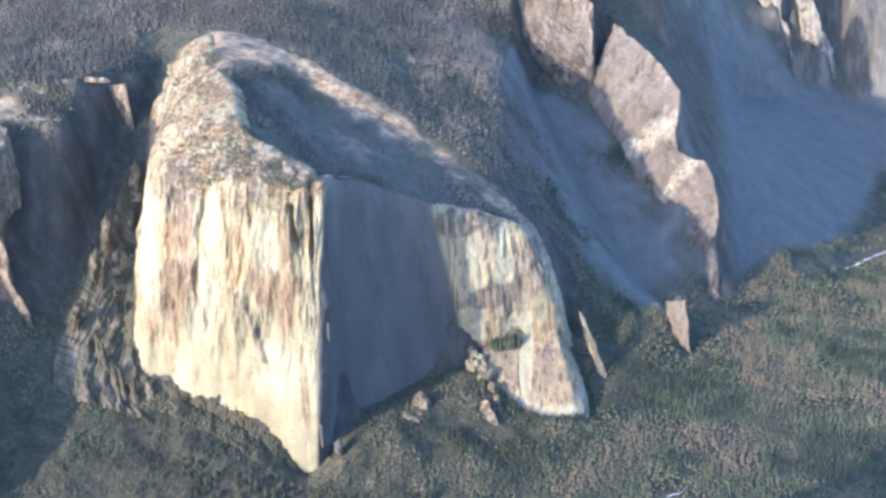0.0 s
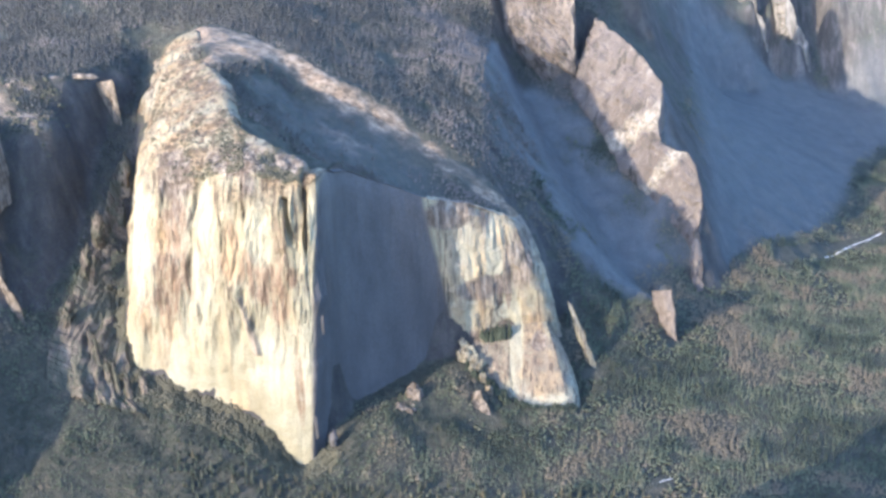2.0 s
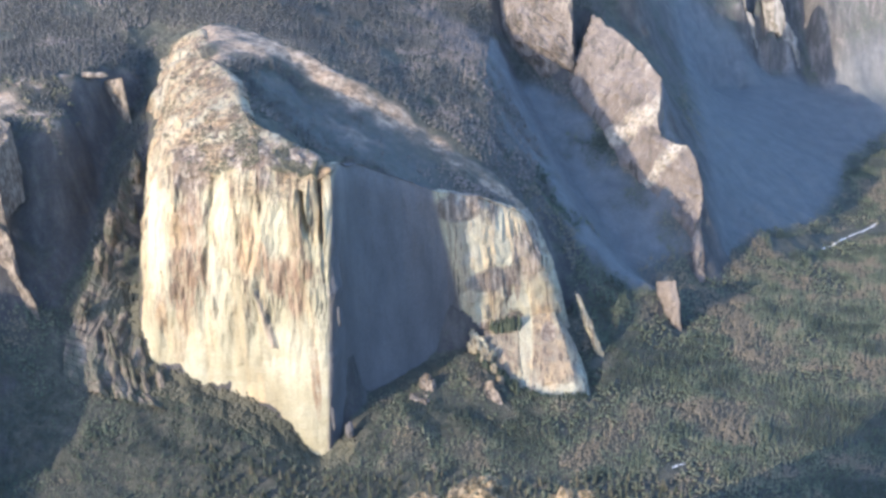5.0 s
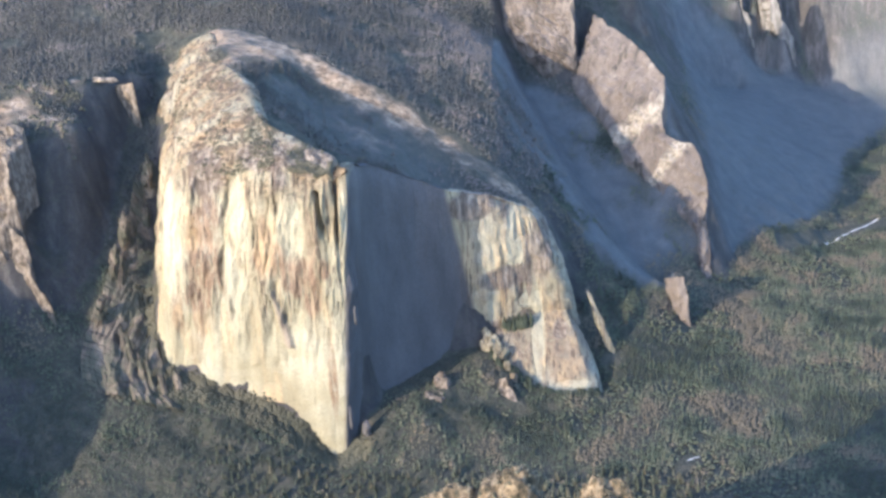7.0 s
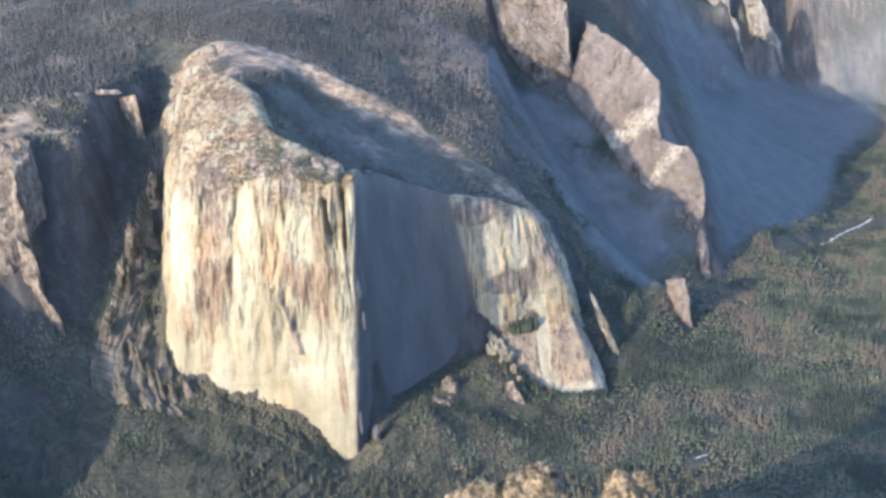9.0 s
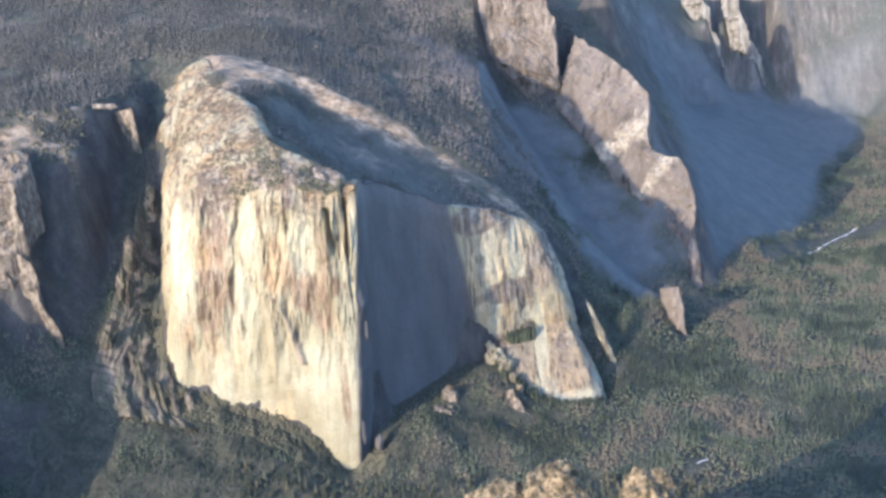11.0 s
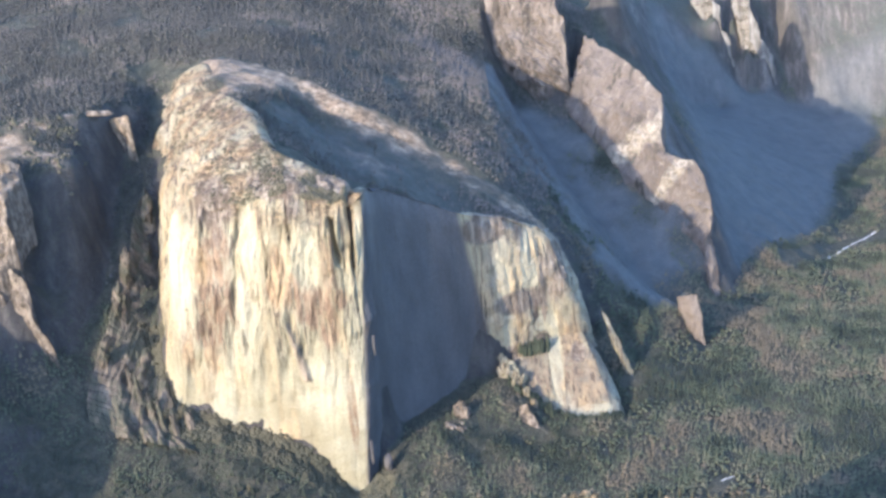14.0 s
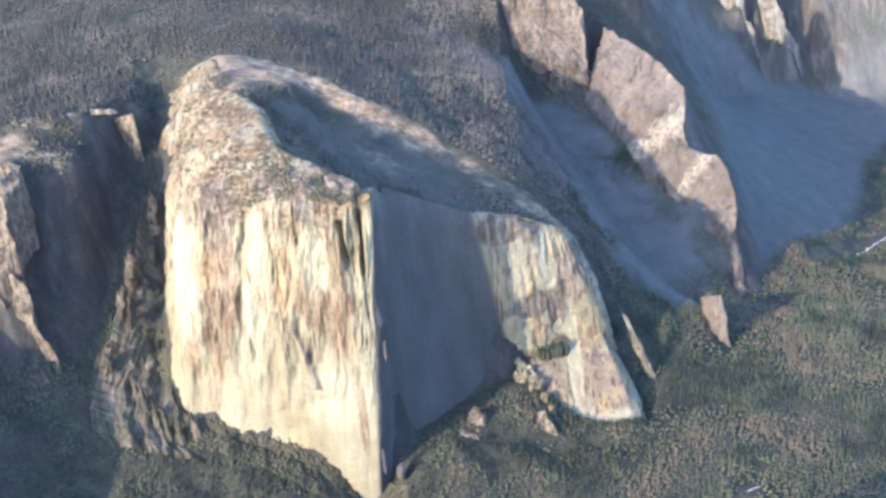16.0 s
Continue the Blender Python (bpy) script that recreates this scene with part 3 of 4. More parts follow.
def shade_lift_mask(x, y):
    """Where shade is painted paler and trees thinned: the gully beside the stepped ridge, the slope behind it and the
    bowl.
    """
    behind = np.clip((x - 800 - 0.05 * (y - 800)) / 60, 0, 1) * np.clip((y - 800) / 90, 0, 1) * np.clip((1225 + 0.36 * (y - 900) - x) / 70, 0, 1) * np.clip((2500 - y) / 60, 0, 1)
    across = (x - 505) * 0.83 + (y - 900) * 0.5
    gully = np.clip(1.5 - np.where(across > 0, across / 190, -across / 150) + 0.6 * fractal(x / 60, y / 60, 131, 4), 0, 1) * np.clip((y - 540) / 60, 0, 1) * np.clip((1300 - y) / 80, 0, 1) * np.clip((on_grid(SKIN, x, y) - 70) / 40, 0, 1) * 0.85
    bowl = np.clip(3.4 - 3.0 * np.hypot((x - 60 + 0.62 * (y - 400)) / 190, (y - 400) / 120), 0, 1) * np.clip((520 - y) / 30, 0, 1)
    return np.maximum(np.maximum(0.75 * behind * np.clip((on_grid(SKIN, x, y) - np.interp(y, (1050, 1250), (45, -6))) / 20, 0, 1), gully), 0.3 * bowl)


def build_ground():
    xs = steps([(-4200, 0), (-1500, 150), (-800, 14), (-620, 9), (620, 6), (1000, 9), (1700, 14), (4200, 150)])
    ys = steps([(-4200, 0), (-1000, 150), (-300, 14), (0, 8), (760, 6), (1500, 10), (2700, 20), (3000, 60)])
    x, y = np.meshgrid(xs, ys)
    z = height(x, y)
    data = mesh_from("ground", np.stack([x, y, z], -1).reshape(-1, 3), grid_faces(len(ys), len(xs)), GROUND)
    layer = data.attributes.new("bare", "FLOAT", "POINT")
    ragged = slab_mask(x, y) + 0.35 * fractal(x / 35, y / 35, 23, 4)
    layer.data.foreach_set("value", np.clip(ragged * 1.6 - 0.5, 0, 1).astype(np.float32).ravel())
    layer = data.attributes.new("shade_lift", "FLOAT", "POINT")
    layer.data.foreach_set("value", shade_lift_mask(x, y).astype(np.float32).ravel())
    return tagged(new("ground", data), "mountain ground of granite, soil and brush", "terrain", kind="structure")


build_ground()


# ---------------------------------------------------------------- the great granite wall
def curve_through(points, per):
    """Catmull-Rom through the points, per steps a span."""
    p = np.array(points, float)
    p = np.vstack([2 * p[0] - p[1], p, 2 * p[-1] - p[-2]])
    t = np.linspace(0, 1, per, endpoint=False)[:, None]
    out = []
    for a, b, c, d in zip(p[:-3], p[1:-2], p[2:-1], p[3:]):
        out.append(0.5 * (2 * b + (c - a) * t + (2 * a - 5 * b + 4 * c - d) * t**2 + (3 * b - a - 3 * c + d) * t**3))
    return np.vstack(out + [p[-2:-1]])


def loft(stations, per, rows_v, rough, seed, cap, crest=None):
    """A cliff from the foot line to the rim line, fluted and flaked, closed over its top."""
    line = curve_through(stations, per)
    t = np.linspace(0, len(stations) - 1, len(line))
    straight = np.stack([np.interp(t, np.arange(len(stations)), np.array(stations, float)[:, k]) for k in range(6)], 1)
    line = 0.3 * line + 0.7 * straight
    foot, rim = line[:, :3], line[:, 3:].copy()
    rim[:, 2] += (10.0 - 8.0 * np.clip((rim[:, 0] - 62) / 24, 0, 1)) * rough * fractal(np.arange(len(rim)) / 18.0, np.zeros(len(rim)), seed + 29, 4)
    way = np.gradient(0.5 * (foot + rim)[:, :2], axis=0)
    way /= np.linalg.norm(way, axis=1)[:, None]
    out = np.stack([way[:, 1], -way[:, 0]], 1)                 # outwards, away from the rock
    along = np.r_[0, np.cumsum(np.linalg.norm(np.diff(0.5 * (foot + rim)[:, :2], axis=0), axis=1))]
    rows = []
    for v in rows_v:
        p = foot + (rim - foot) * v
        z = p[:, 2]
        shade = np.clip((78 - p[:, 0]) / 36, 0, 1) * np.clip((110 - p[:, 1]) / 30, 0, 1) + np.clip((-150 - p[:, 0]) / 50, 0, 1) + np.clip((p[:, 0] - 240) / 30, 0, 1)
        shade = np.clip(shade, 0, 1)
        south = np.clip(0.25 + shade, 0, 1)                     # the side behind the prow is smoother
        bulge = 6.0 * math.sin(math.pi * min(max(v, 0), 1)) * np.clip(shade, 0, 1)
        shift = along + 4.0 * fractal(along / 90, z / 110, seed + 37, 3)
        calm = 0.14 + 0.86 * np.clip((z - 170) / 170, 0, 1)
        calm = calm * (1 - 0.2 * np.clip((p[:, 0] - 200) / 40, 0, 1))
        flute = fractal(shift / 36, z / 170, seed + 31, 5, 0.6) * 7.0 * calm
        flake = fractal(shift / 11, z / 120, seed + 41, 4, 0.6) * 3.0 * calm
        ledge = fractal(along / 70, z / 42, seed + 51, 4, 0.55) * 3.0 + fractal(along / 26, z / 22, seed + 55, 4, 0.6) * 3.2 * np.clip((p[:, 0] - 200) / 40, 0, 1)
        push = (flute + flake + ledge) * south * (1 - 0.35 * np.clip((p[:, 0] - 200) / 40, 0, 1))
        if seed == 0:
            # the leaning flake on the face, and the deep slots beside the prow
            face = np.where(p[:, 1] < 130, 1.0, 0.0)
            push = push + 8.0 * leaf_on(p[:, 0], z) * face
            for ax, az, bx, bz, sw, deep in SLOTS:
                t = (az - z) / (az - bz)
                mid = ax + (bx - ax) * t + 1.4 * np.sin(z / 23 + ax)
                wide = sw * (0.85 + 0.35 * np.sin(z / 13 + ax)) * (1.15 - 0.6 * np.clip(t, 0, 1))
                inside = np.clip(1.5 - 1.5 * np.abs(p[:, 0] - mid) / wide, 0, 1) * np.clip(t * 8 + 0.4, 0, 1) * np.clip((1 - t) * 5, 0, 1)
                push = push - deep * inside * face
        top = max(0.0, (v - 0.9) / 0.1)
        p = p.copy()
        p[:, :2] += out * (bulge + push * rough * (1 - 0.35 * top) - 9.0 * rough * top**2)[:, None]
        rows.append(p)
    if crest is not None:
        top = np.vstack([curve_through(crest, per), rim[len(curve_through(crest, per)):]])
        back = np.clip((len(curve_through(crest, per)) - np.arange(len(rim))) / 40.0, 0, 1)[:, None]
        inner = rim.copy()
        inner[:, :2] -= out * 20.0
        even = 1 - 0.85 * np.clip((rim[:, 0] - 62) / 24, 0, 1) + 0.5 * np.clip((rim[:, 0] - 225) / 20, 0, 1)
        inner[:, 2] += 6.0 * even - 1.0
        top = inner + (top - inner) * back
        for s in np.linspace(0.03, 1.0, 60):
            bend = rim + np.array([0, 0, 1.0]) * (0.55 * (top - rim)[:, 2:])
            bend[:, :2] += 0.12 * (top - rim)[:, :2]
            p = rim * (1 - s) ** 2 + bend * 2 * s * (1 - s) + top * s**2
            fade = math.sin(math.pi * min(1.0, s * 1.02)) ** 0.5
            bench = fractal(along / 40, p[:, 1] / 22 + p[:, 2] / 16, seed + 71, 4, 0.6)
            knob = fractal(along / 17, p[:, 1] / 13, seed + 75, 4, 0.6)
            p[:, :2] += out * (-9.0 * rough * (1 - s) ** 3)
            p[:, 2] += fade * even * (4.0 * bench + 2.6 * knob)
            p[:, :2] += out * (fade * even * 2.5 * bench)[:, None]
            rows.append(p)
        rim = top
    for depth, rise in cap:
        p = rim.copy()
        p[:, :2] -= out * (depth + 2.0 * fractal(along / 20, along * 0 + depth, seed + 61, 3))[:, None]
        p[:, 2] += rise + 2.0 * fractal(along / 18, along * 0 + depth / 9, seed + 63, 3)
        rows.append(p)
    return np.stack(rows)


# Stains on the wall: x and z of the middle, half width, half height, strength.
BROWN = [(-204, 400, 28, 80, 0.95), (-185, 472, 20, 40, 0.8), (-218, 323, 24, 27, 1), (-218, 278, 18, 32, 0.6), (-84, 446, 14, 30, 0.7), (-79, 400, 30, 32, 0.85),
         (-31, 365, 32, 38, 0.8), (-9, 332, 18, 42, 0.75), (-3, 429, 14, 60, 0.5), (-261, 306, 14, 50, 0.6), (-257, 509, 10, 40, 0.5), (-170, 381, 12, 50, 0.7)]
# at x 17, z 176: shade of the prow's turned facet, painted brown
BROWN += [(-234, 226, 14, 40, 0.4), (17, 176, 8, 70, 0.8), (17, 379, 12, 20, 0.6), (273, 200, 15, 20, 0.6), (338, 103, 28, 45, 0.5), (419, 107, 23, 68, 0.7), (455, 85, 34, 40, 0.7), (350, 92, 28, 30, 0.6)]
GREY = [(-188, 538, 35, 40, 0.9), (-76, 568, 52, 20, 0.9), (6, 559, 40, 22, 0.8), (-183, 497, 14, 30, 0.5), (-51, 538, 16, 20, 0.6), (267, 397, 45, 29, 1),
        (325, 238, 51, 23, 0.95), (370, 253, 6, 66, 1), (394, 285, 28, 68, 0.65), (319, 377, 21, 23, 0.5), (408, 339, 26, 34, 0.6), (430, 125, 16, 14, 0.9), (300, 128, 16, 24, 0.8)]
PALE = [(288, 190, 30, 44, 1), (300, 330, 30, 50, 0.8), (-270, 430, 22, 110, 1), (60, 490, 12, 60, 0.6), (-128, 474, 18, 80, 0.8), (-37, 448, 25, 60, 0.6), (-150, 372, 20, 60, 0.7), (-254, 418, 20, 120, 0.5), (-32, 214, 60, 60, 0.5),
        (340, 318, 24, 58, 1), (290, 300, 20, 50, 1), (384, 127, 13, 79, 1), (370, 182, 21, 16, 1), (446, 40, 40, 12, 0.8)]
# Upright slots and cracks in the face: x and z of the upper end, x and z of the lower end, half width, depth.
SLOTS = [(11, 512, 22, 430, 8.0, 26), (43, 524, 44, 405, 7.0, 24), (-100, 475, -103, 414, 2.4, 10), (-252, 362, -261, 300, 2.6, 10),
         (-167, 410, -170, 355, 2.4, 9), (-214, 465, -224, 425, 2.6, 10), (-152, 510, -160, 420, 2.4, 9), (-60, 540, -56, 470, 2.8, 11)]


def leaf_on(x, z):
    """The long flake that leans on the face: 1 on it, 0 off it."""
    t = np.clip((339 - z) / 100, -0.2, 1.2)
    return np.clip(1.6 - 1.6 * np.abs(x - (-79 + 24 * t)) / (4.0 + 7.0 * np.clip(t, 0, 1)), 0, 1) * ((z < 341) & (z > 236))


def carry_stains(data, verts):
    x, y, z = verts.reshape(-1, 3).T
    front = np.where((x < 100) & (y > 160), 0.0, 1.0)
    for name, spots in (("brown", BROWN), ("grey", GREY), ("pale", PALE)):
        mask = np.zeros(len(x))
        for cx, cz, rx, rz, much in spots:
            mask = np.maximum(mask, much * np.clip(1.35 - np.hypot((x - cx) / rx, (z - cz) / rz) ** 2 * 0.8, 0, 1))
        data.attributes.new(name, "FLOAT", "POINT").data.foreach_set("value", (mask * front).astype(np.float32))
    data.attributes.new("leaf", "FLOAT", "POINT").data.foreach_set("value", (leaf_on(x, z) * front).astype(np.float32))


def build_walls():
    rows = np.concatenate([np.linspace(-0.14, 0.9, 150), np.linspace(0.91, 1.0, 16)])
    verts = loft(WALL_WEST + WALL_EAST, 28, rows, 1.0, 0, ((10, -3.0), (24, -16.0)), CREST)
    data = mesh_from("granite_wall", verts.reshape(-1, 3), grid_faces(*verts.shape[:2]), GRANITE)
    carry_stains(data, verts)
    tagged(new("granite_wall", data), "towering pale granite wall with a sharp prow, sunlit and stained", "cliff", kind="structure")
    global WALL_TOP
    WALL_TOP = verts[172:226, : 28 * 12]
    verts = loft(APRON, 24, np.linspace(-0.3, 1.0, 46), 0.8, 5, ((8, 1.0), (24, -4.0)))
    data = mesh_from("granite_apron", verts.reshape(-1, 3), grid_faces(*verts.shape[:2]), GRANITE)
    carry_stains(data, verts)
    tagged(new("granite_apron", data), "lower sunlit granite buttress in front of the wall", "cliff", kind="structure")


build_walls()


# ---------------------------------------------------------------- slabs of rock that face the sun
def along(points, n):
    """The line through the points, in n even steps."""
    p = np.array(points, float)
    run = np.r_[0, np.cumsum(np.linalg.norm(np.diff(p, axis=0), axis=1))]
    return np.stack([np.interp(np.linspace(0, run[-1], n), run, p[:, k]) for k in range(3)], 1)


def slab(name, label, foot, crest, n, m, material, seed, grain, ragged, rise, back, bands=()):
    """A slab of rock from its foot line to its crest: blocky facets, a ragged crest, a steep back."""
    foot, crest = along(foot, n), along(crest, n)
    k = np.arange(n) * np.linalg.norm(np.diff(crest, axis=0), axis=1).mean()
    zero = np.zeros(n)
    crest[:, 2] += ragged * fractal(k / 45, zero, seed, 5, 0.6)
    crest[:, 0] += ragged * fractal(k / 38, zero, seed + 5, 5, 0.6)
    foot[:, 0] += ragged * fractal(k / 30, zero, seed + 9, 5, 0.6)
    foot[:, 2] += ragged * fractal(k / 26, zero, seed + 13, 4, 0.6)
    way = np.gradient(0.5 * (foot + crest), axis=0)
    up = crest - foot
    out = np.cross(up, way)
    out *= -np.sign(out[:, 1:2]) / np.linalg.norm(out, axis=1)[:, None]
    wide = np.linalg.norm(up, axis=1)
    rows, pale = [], []
    for drop in (110, 45, 12):
        rows.append(foot - out * 0.25 * drop - np.array([0, 0, 1.0]) * drop)
        pale.append(zero)
    for v in np.linspace(0, 1, m):
        p = foot + up * v
        a, b = k, wide * v
        block = fractal(a / 60, b / 60, seed + 21, 3)
        block = np.round(block * 3.5) / 3.5 * 0.75 + 0.25 * block
        fine = fractal(a / 22, b / 16, seed + 31, 5, 0.6)
        push = grain * (1.1 * block + 0.6 * fine) * min(1.0, 6 * v, 5 * (1 - v) + 0.15) + rise * math.sin(math.pi * v)
        mark = zero.copy()
        for at, lean, half, step in bands:
            d = (np.arange(n) / (n - 1) - at - lean * v) / half + 0.5 * fractal(a / 25, b / 25, seed + 41, 4)
            mark = np.maximum(mark, np.clip(1.3 - np.abs(d), 0, 1))
            push = push + step * np.clip(-d, -1, 1)
        rows.append(p + out * push[:, None])
        pale.append(mark)
    for side, drop in ((1, 6), (3, 40), (9, 120)):
        p = crest + np.array([back[0] * side, back[1] * side, -drop])
        rows.append(p)
        pale.append(zero)
    verts = np.stack(rows)
    data = mesh_from(name, verts.reshape(-1, 3), grid_faces(*verts.shape[:2]), material)
    data.attributes.new("pale", "FLOAT", "POINT").data.foreach_set("value", np.stack(pale).astype(np.float32).ravel())
    tagged(new(name, data), label, "cliff", kind="structure")


def build_slabs():
    slab("stepped_ridge", "stepped ridge of pinkish-tan granite facets", STEPPED_FOOT, STEPPED_CREST, 300, 90, PINK_ROCK, 201, 8.0, 3.5, 6.0, (1.0, 0.3),
         ((0.37, 0.12, 0.035, 3.5), (0.60, 0.03, 0.018, 3.0)))
    slab("upper_ridge", "pinkish-grey cracked granite block above the ridge", UPPER_FOOT, UPPER_CREST, 180, 110, BLOCK_ROCK, 231, 15.0, 6.0, 6.0, (1.0, 0.4))
    slab("rock_tower", "half-lit pinkish rock tower above the wooded slope", TOWER_FOOT, TOWER_CREST, 80, 30, PINK_ROCK, 251, 4.0, 3.0, 2.0, (1.0, 0.6))
    slab("far_rib", "narrow sunlit granite rib on the far valley wall", RIB_FOOT, RIB_CREST, 110, 30, FAR_ROCK, 261, 8.0, 8.0, 0.0, (1.0, 1.0))
    slab("far_rib", "streaked sunlit granite rib on the far valley wall", FAR_FOOT, FAR_CREST, 110, 40, FAR_ROCK, 271, 11.0, 8.0, 0.0, (1.0, 1.0))
    slab("west_rib", "sunlit brown rock rib beside the shaded recess", WEST_FOOT, WEST_CREST, 150, 70, WEST_ROCK, 281, 13.0, 8.0, 3.0, (0.6, 0.8))
    slab("west_fin", "thin sunlit brown fin below the shaded recess", FIN_FOOT, FIN_CREST, 110, 30, WEST_ROCK, 291, 6.0, 5.0, 2.0, (0.6, 0.8))
    slab("pale_slab", "pale streaked granite slab in the trees below the buttress", PALE_FOOT, PALE_CREST, 60, 30, OUTCROP_PALE, 299, 3.0, 3.0, 3.0, (0.6, 0.8))
    slab("hanging_rib", "tan sunlit wedge of rock hanging over the shaded recess", HANGING_FOOT, HANGING_CREST, 60, 24, OUTCROP_PALE, 297, 6.0, 3.0, 2.0, (0.6, 0.8))


def pink_rock_material(name, cracks):
    m = Mat(name, 0.88)
    even = m.place(1, 1, 0.6)
    col = m.ramp(m.noise(even, 0.018, 7, 0.68), (0.34, (0.074, 0.062, 0.051)), (0.5, (0.114, 0.096, 0.079)), (0.66, (0.152, 0.129, 0.106)))
    pale = m.ramp(m.noise(even, 0.05, 6, 0.7, 0.6), (0.57, 0.0), (0.66, 0.4))
    col = m.mix(pale, col, (0.27, 0.235, 0.185))
    dots = m.ramp(m.noise(m.place(), 0.06, 6, 0.68), (0.55, 0.0), (0.64, 0.4))
    col = m.mix(dots, col, (0.095, 0.084, 0.062))
    gap = m.ramp(m.noise(m.place(1, 1, 0.12), 0.034, 6, 0.6), (0.585, 0.0), (0.615, 0.85))
    col = m.mix(gap, col, (0.052, 0.046, 0.038))
    line = m.math("ABSOLUTE", m.math("SUBTRACT", m.noise(m.place(1, 1, 0.13), 0.03, 4, 0.6, 0.2), 0.5))
    col = m.mix(m.ramp(line, (0.006, cracks), (0.017, 0.0)), col, (0.045, 0.040, 0.034))
    band = m.add("ShaderNodeAttribute", attribute_name="pale")
    col = m.mix(m.math("MULTIPLY", band.outputs["Fac"], 0.8), col, m.ramp(m.noise(m.place(), 0.09, 7, 0.72), (0.4, (0.12, 0.10, 0.075)), (0.55, (0.30, 0.27, 0.21))))
    m.bump(m.noise(even, 0.08, 8, 0.62), 4.0, 0.8)
    return m.colour(col)


def far_rock_material():
    """Pale grey granite, streaked downhill."""
    m = Mat("far_rock", 0.88)
    col = m.ramp(m.noise(m.place(1.6, 1.6, 0.35), 0.028, 7, 0.68, 0.3), (0.38, (0.10, 0.095, 0.085)), (0.5, (0.17, 0.16, 0.14)), (0.62, (0.26, 0.245, 0.215)))
    m.bump(m.noise(m.place(1, 1, 0.5), 0.06, 8, 0.66), 6.0, 0.8)
    return m.colour(col)


PINK_ROCK = pink_rock_material("pink_rock", 0.25)
BLOCK_ROCK = pink_rock_material("block_rock", 0.9)
FAR_ROCK = far_rock_material()
build_slabs()


# ---------------------------------------------------------------- woods
def conifer(rng, tiers=4, sides=7):
    """One fir of height 1: a tapered trunk and ragged skirts of boughs."""
    verts, faces = [], []
    for k in range(3):
        a = 2 * math.pi * k / 3
        verts += [(0.035 * math.cos(a), 0.035 * math.sin(a), -0.12), (0.006 * math.cos(a), 0.006 * math.sin(a), 0.8)]
    for k in range(3):
        i, j = 2 * k, 2 * ((k + 1) % 3)
        faces += [(i, j, j + 1), (i, j + 1, i + 1)]
    for n in range(tiers):
        low = 0.10 + 0.62 * n / (tiers - 1)
        high = min(1.0, low + 0.42 + 0.04 * rng.random())
        wide = (0.24 - 0.165 * n / (tiers - 1)) * (0.85 + 0.3 * rng.random())
        lean = rng.uniform(-0.02, 0.02, 2)
        top = len(verts)
        verts.append((lean[0], lean[1], high if n < tiers - 1 else 1.0))
        turn = rng.random() * 6.28
        for k in range(sides * 2):
            a = turn + math.pi * k / sides
            r = wide * (1.0 if k % 2 else 0.55) * (0.75 + 0.5 * rng.random())
            verts.append((r * math.cos(a), r * math.sin(a), low + (0.0 if k % 2 else 0.05) + 0.04 * rng.random()))
        for k in range(sides * 2):
            faces.append((top, top + 1 + k, top + 1 + (k + 1) % (sides * 2)))
    return np.array(verts), np.array(faces)


def broadleaf(rng):
    """One round-headed tree of height 1: a trunk and a crown of uneven clumps."""
    verts, faces = [], []
    for k in range(3):
        a = 2 * math.pi * k / 3
        verts += [(0.04 * math.cos(a), 0.04 * math.sin(a), -0.12), (0.015 * math.cos(a), 0.015 * math.sin(a), 0.6)]
    for k in range(3):
        i, j = 2 * k, 2 * ((k + 1) % 3)
        faces += [(i, j, j + 1), (i, j + 1, i + 1)]
    for n in range(4):
        a, r = rng.random() * 6.28, 0.20 * rng.random() ** 0.5
        c = np.array([r * math.cos(a), r * math.sin(a), 0.36 + 0.42 * rng.random()])
        size = 0.19 + 0.10 * rng.random()
        base = len(verts)
        ring = 5
        verts.append(tuple(c + (0, 0, size)))
        for level in (0.45, -0.35):
            for k in range(ring):
                b = 2 * math.pi * (k + 0.5 * (level < 0)) / ring
                q = size * (0.75 + 0.5 * rng.random())
                verts.append(tuple(c + (q * math.cos(b) * 0.95, q * math.sin(b) * 0.95, level * size)))
        verts.append(tuple(c - (0, 0, size * 0.8)))
        for k in range(ring):
            k2 = (k + 1) % ring
            faces += [(base, base + 1 + k, base + 1 + k2),
                      (base + 1 + k, base + 1 + ring + k, base + 1 + k2), (base + 1 + k2, base + 1 + ring + k, base + 1 + ring + k2),
                      (base + 1 + ring + k, base + 1 + 2 * ring, base + 1 + ring + k2)]
    return np.array(verts), np.array(faces)


def shrub(rng):
    """A low cushion of brush, height 1."""
    verts, faces = [(0, 0, 1.0)], []
    for level, wide in ((0.55, 0.75), (-0.2, 1.0)):
        for k in range(6):
            a = math.pi * k / 3 + level
            r = wide * (0.7 + 0.5 * rng.random())
            verts.append((r * math.cos(a), r * math.sin(a), level + 0.2 * rng.random()))
    for k in range(6):
        k2 = (k + 1) % 6
        faces += [(0, 1 + k, 1 + k2), (1 + k, 7 + k, 1 + k2), (1 + k2, 7 + k, 7 + k2)]
    return np.array(verts), np.array(faces)


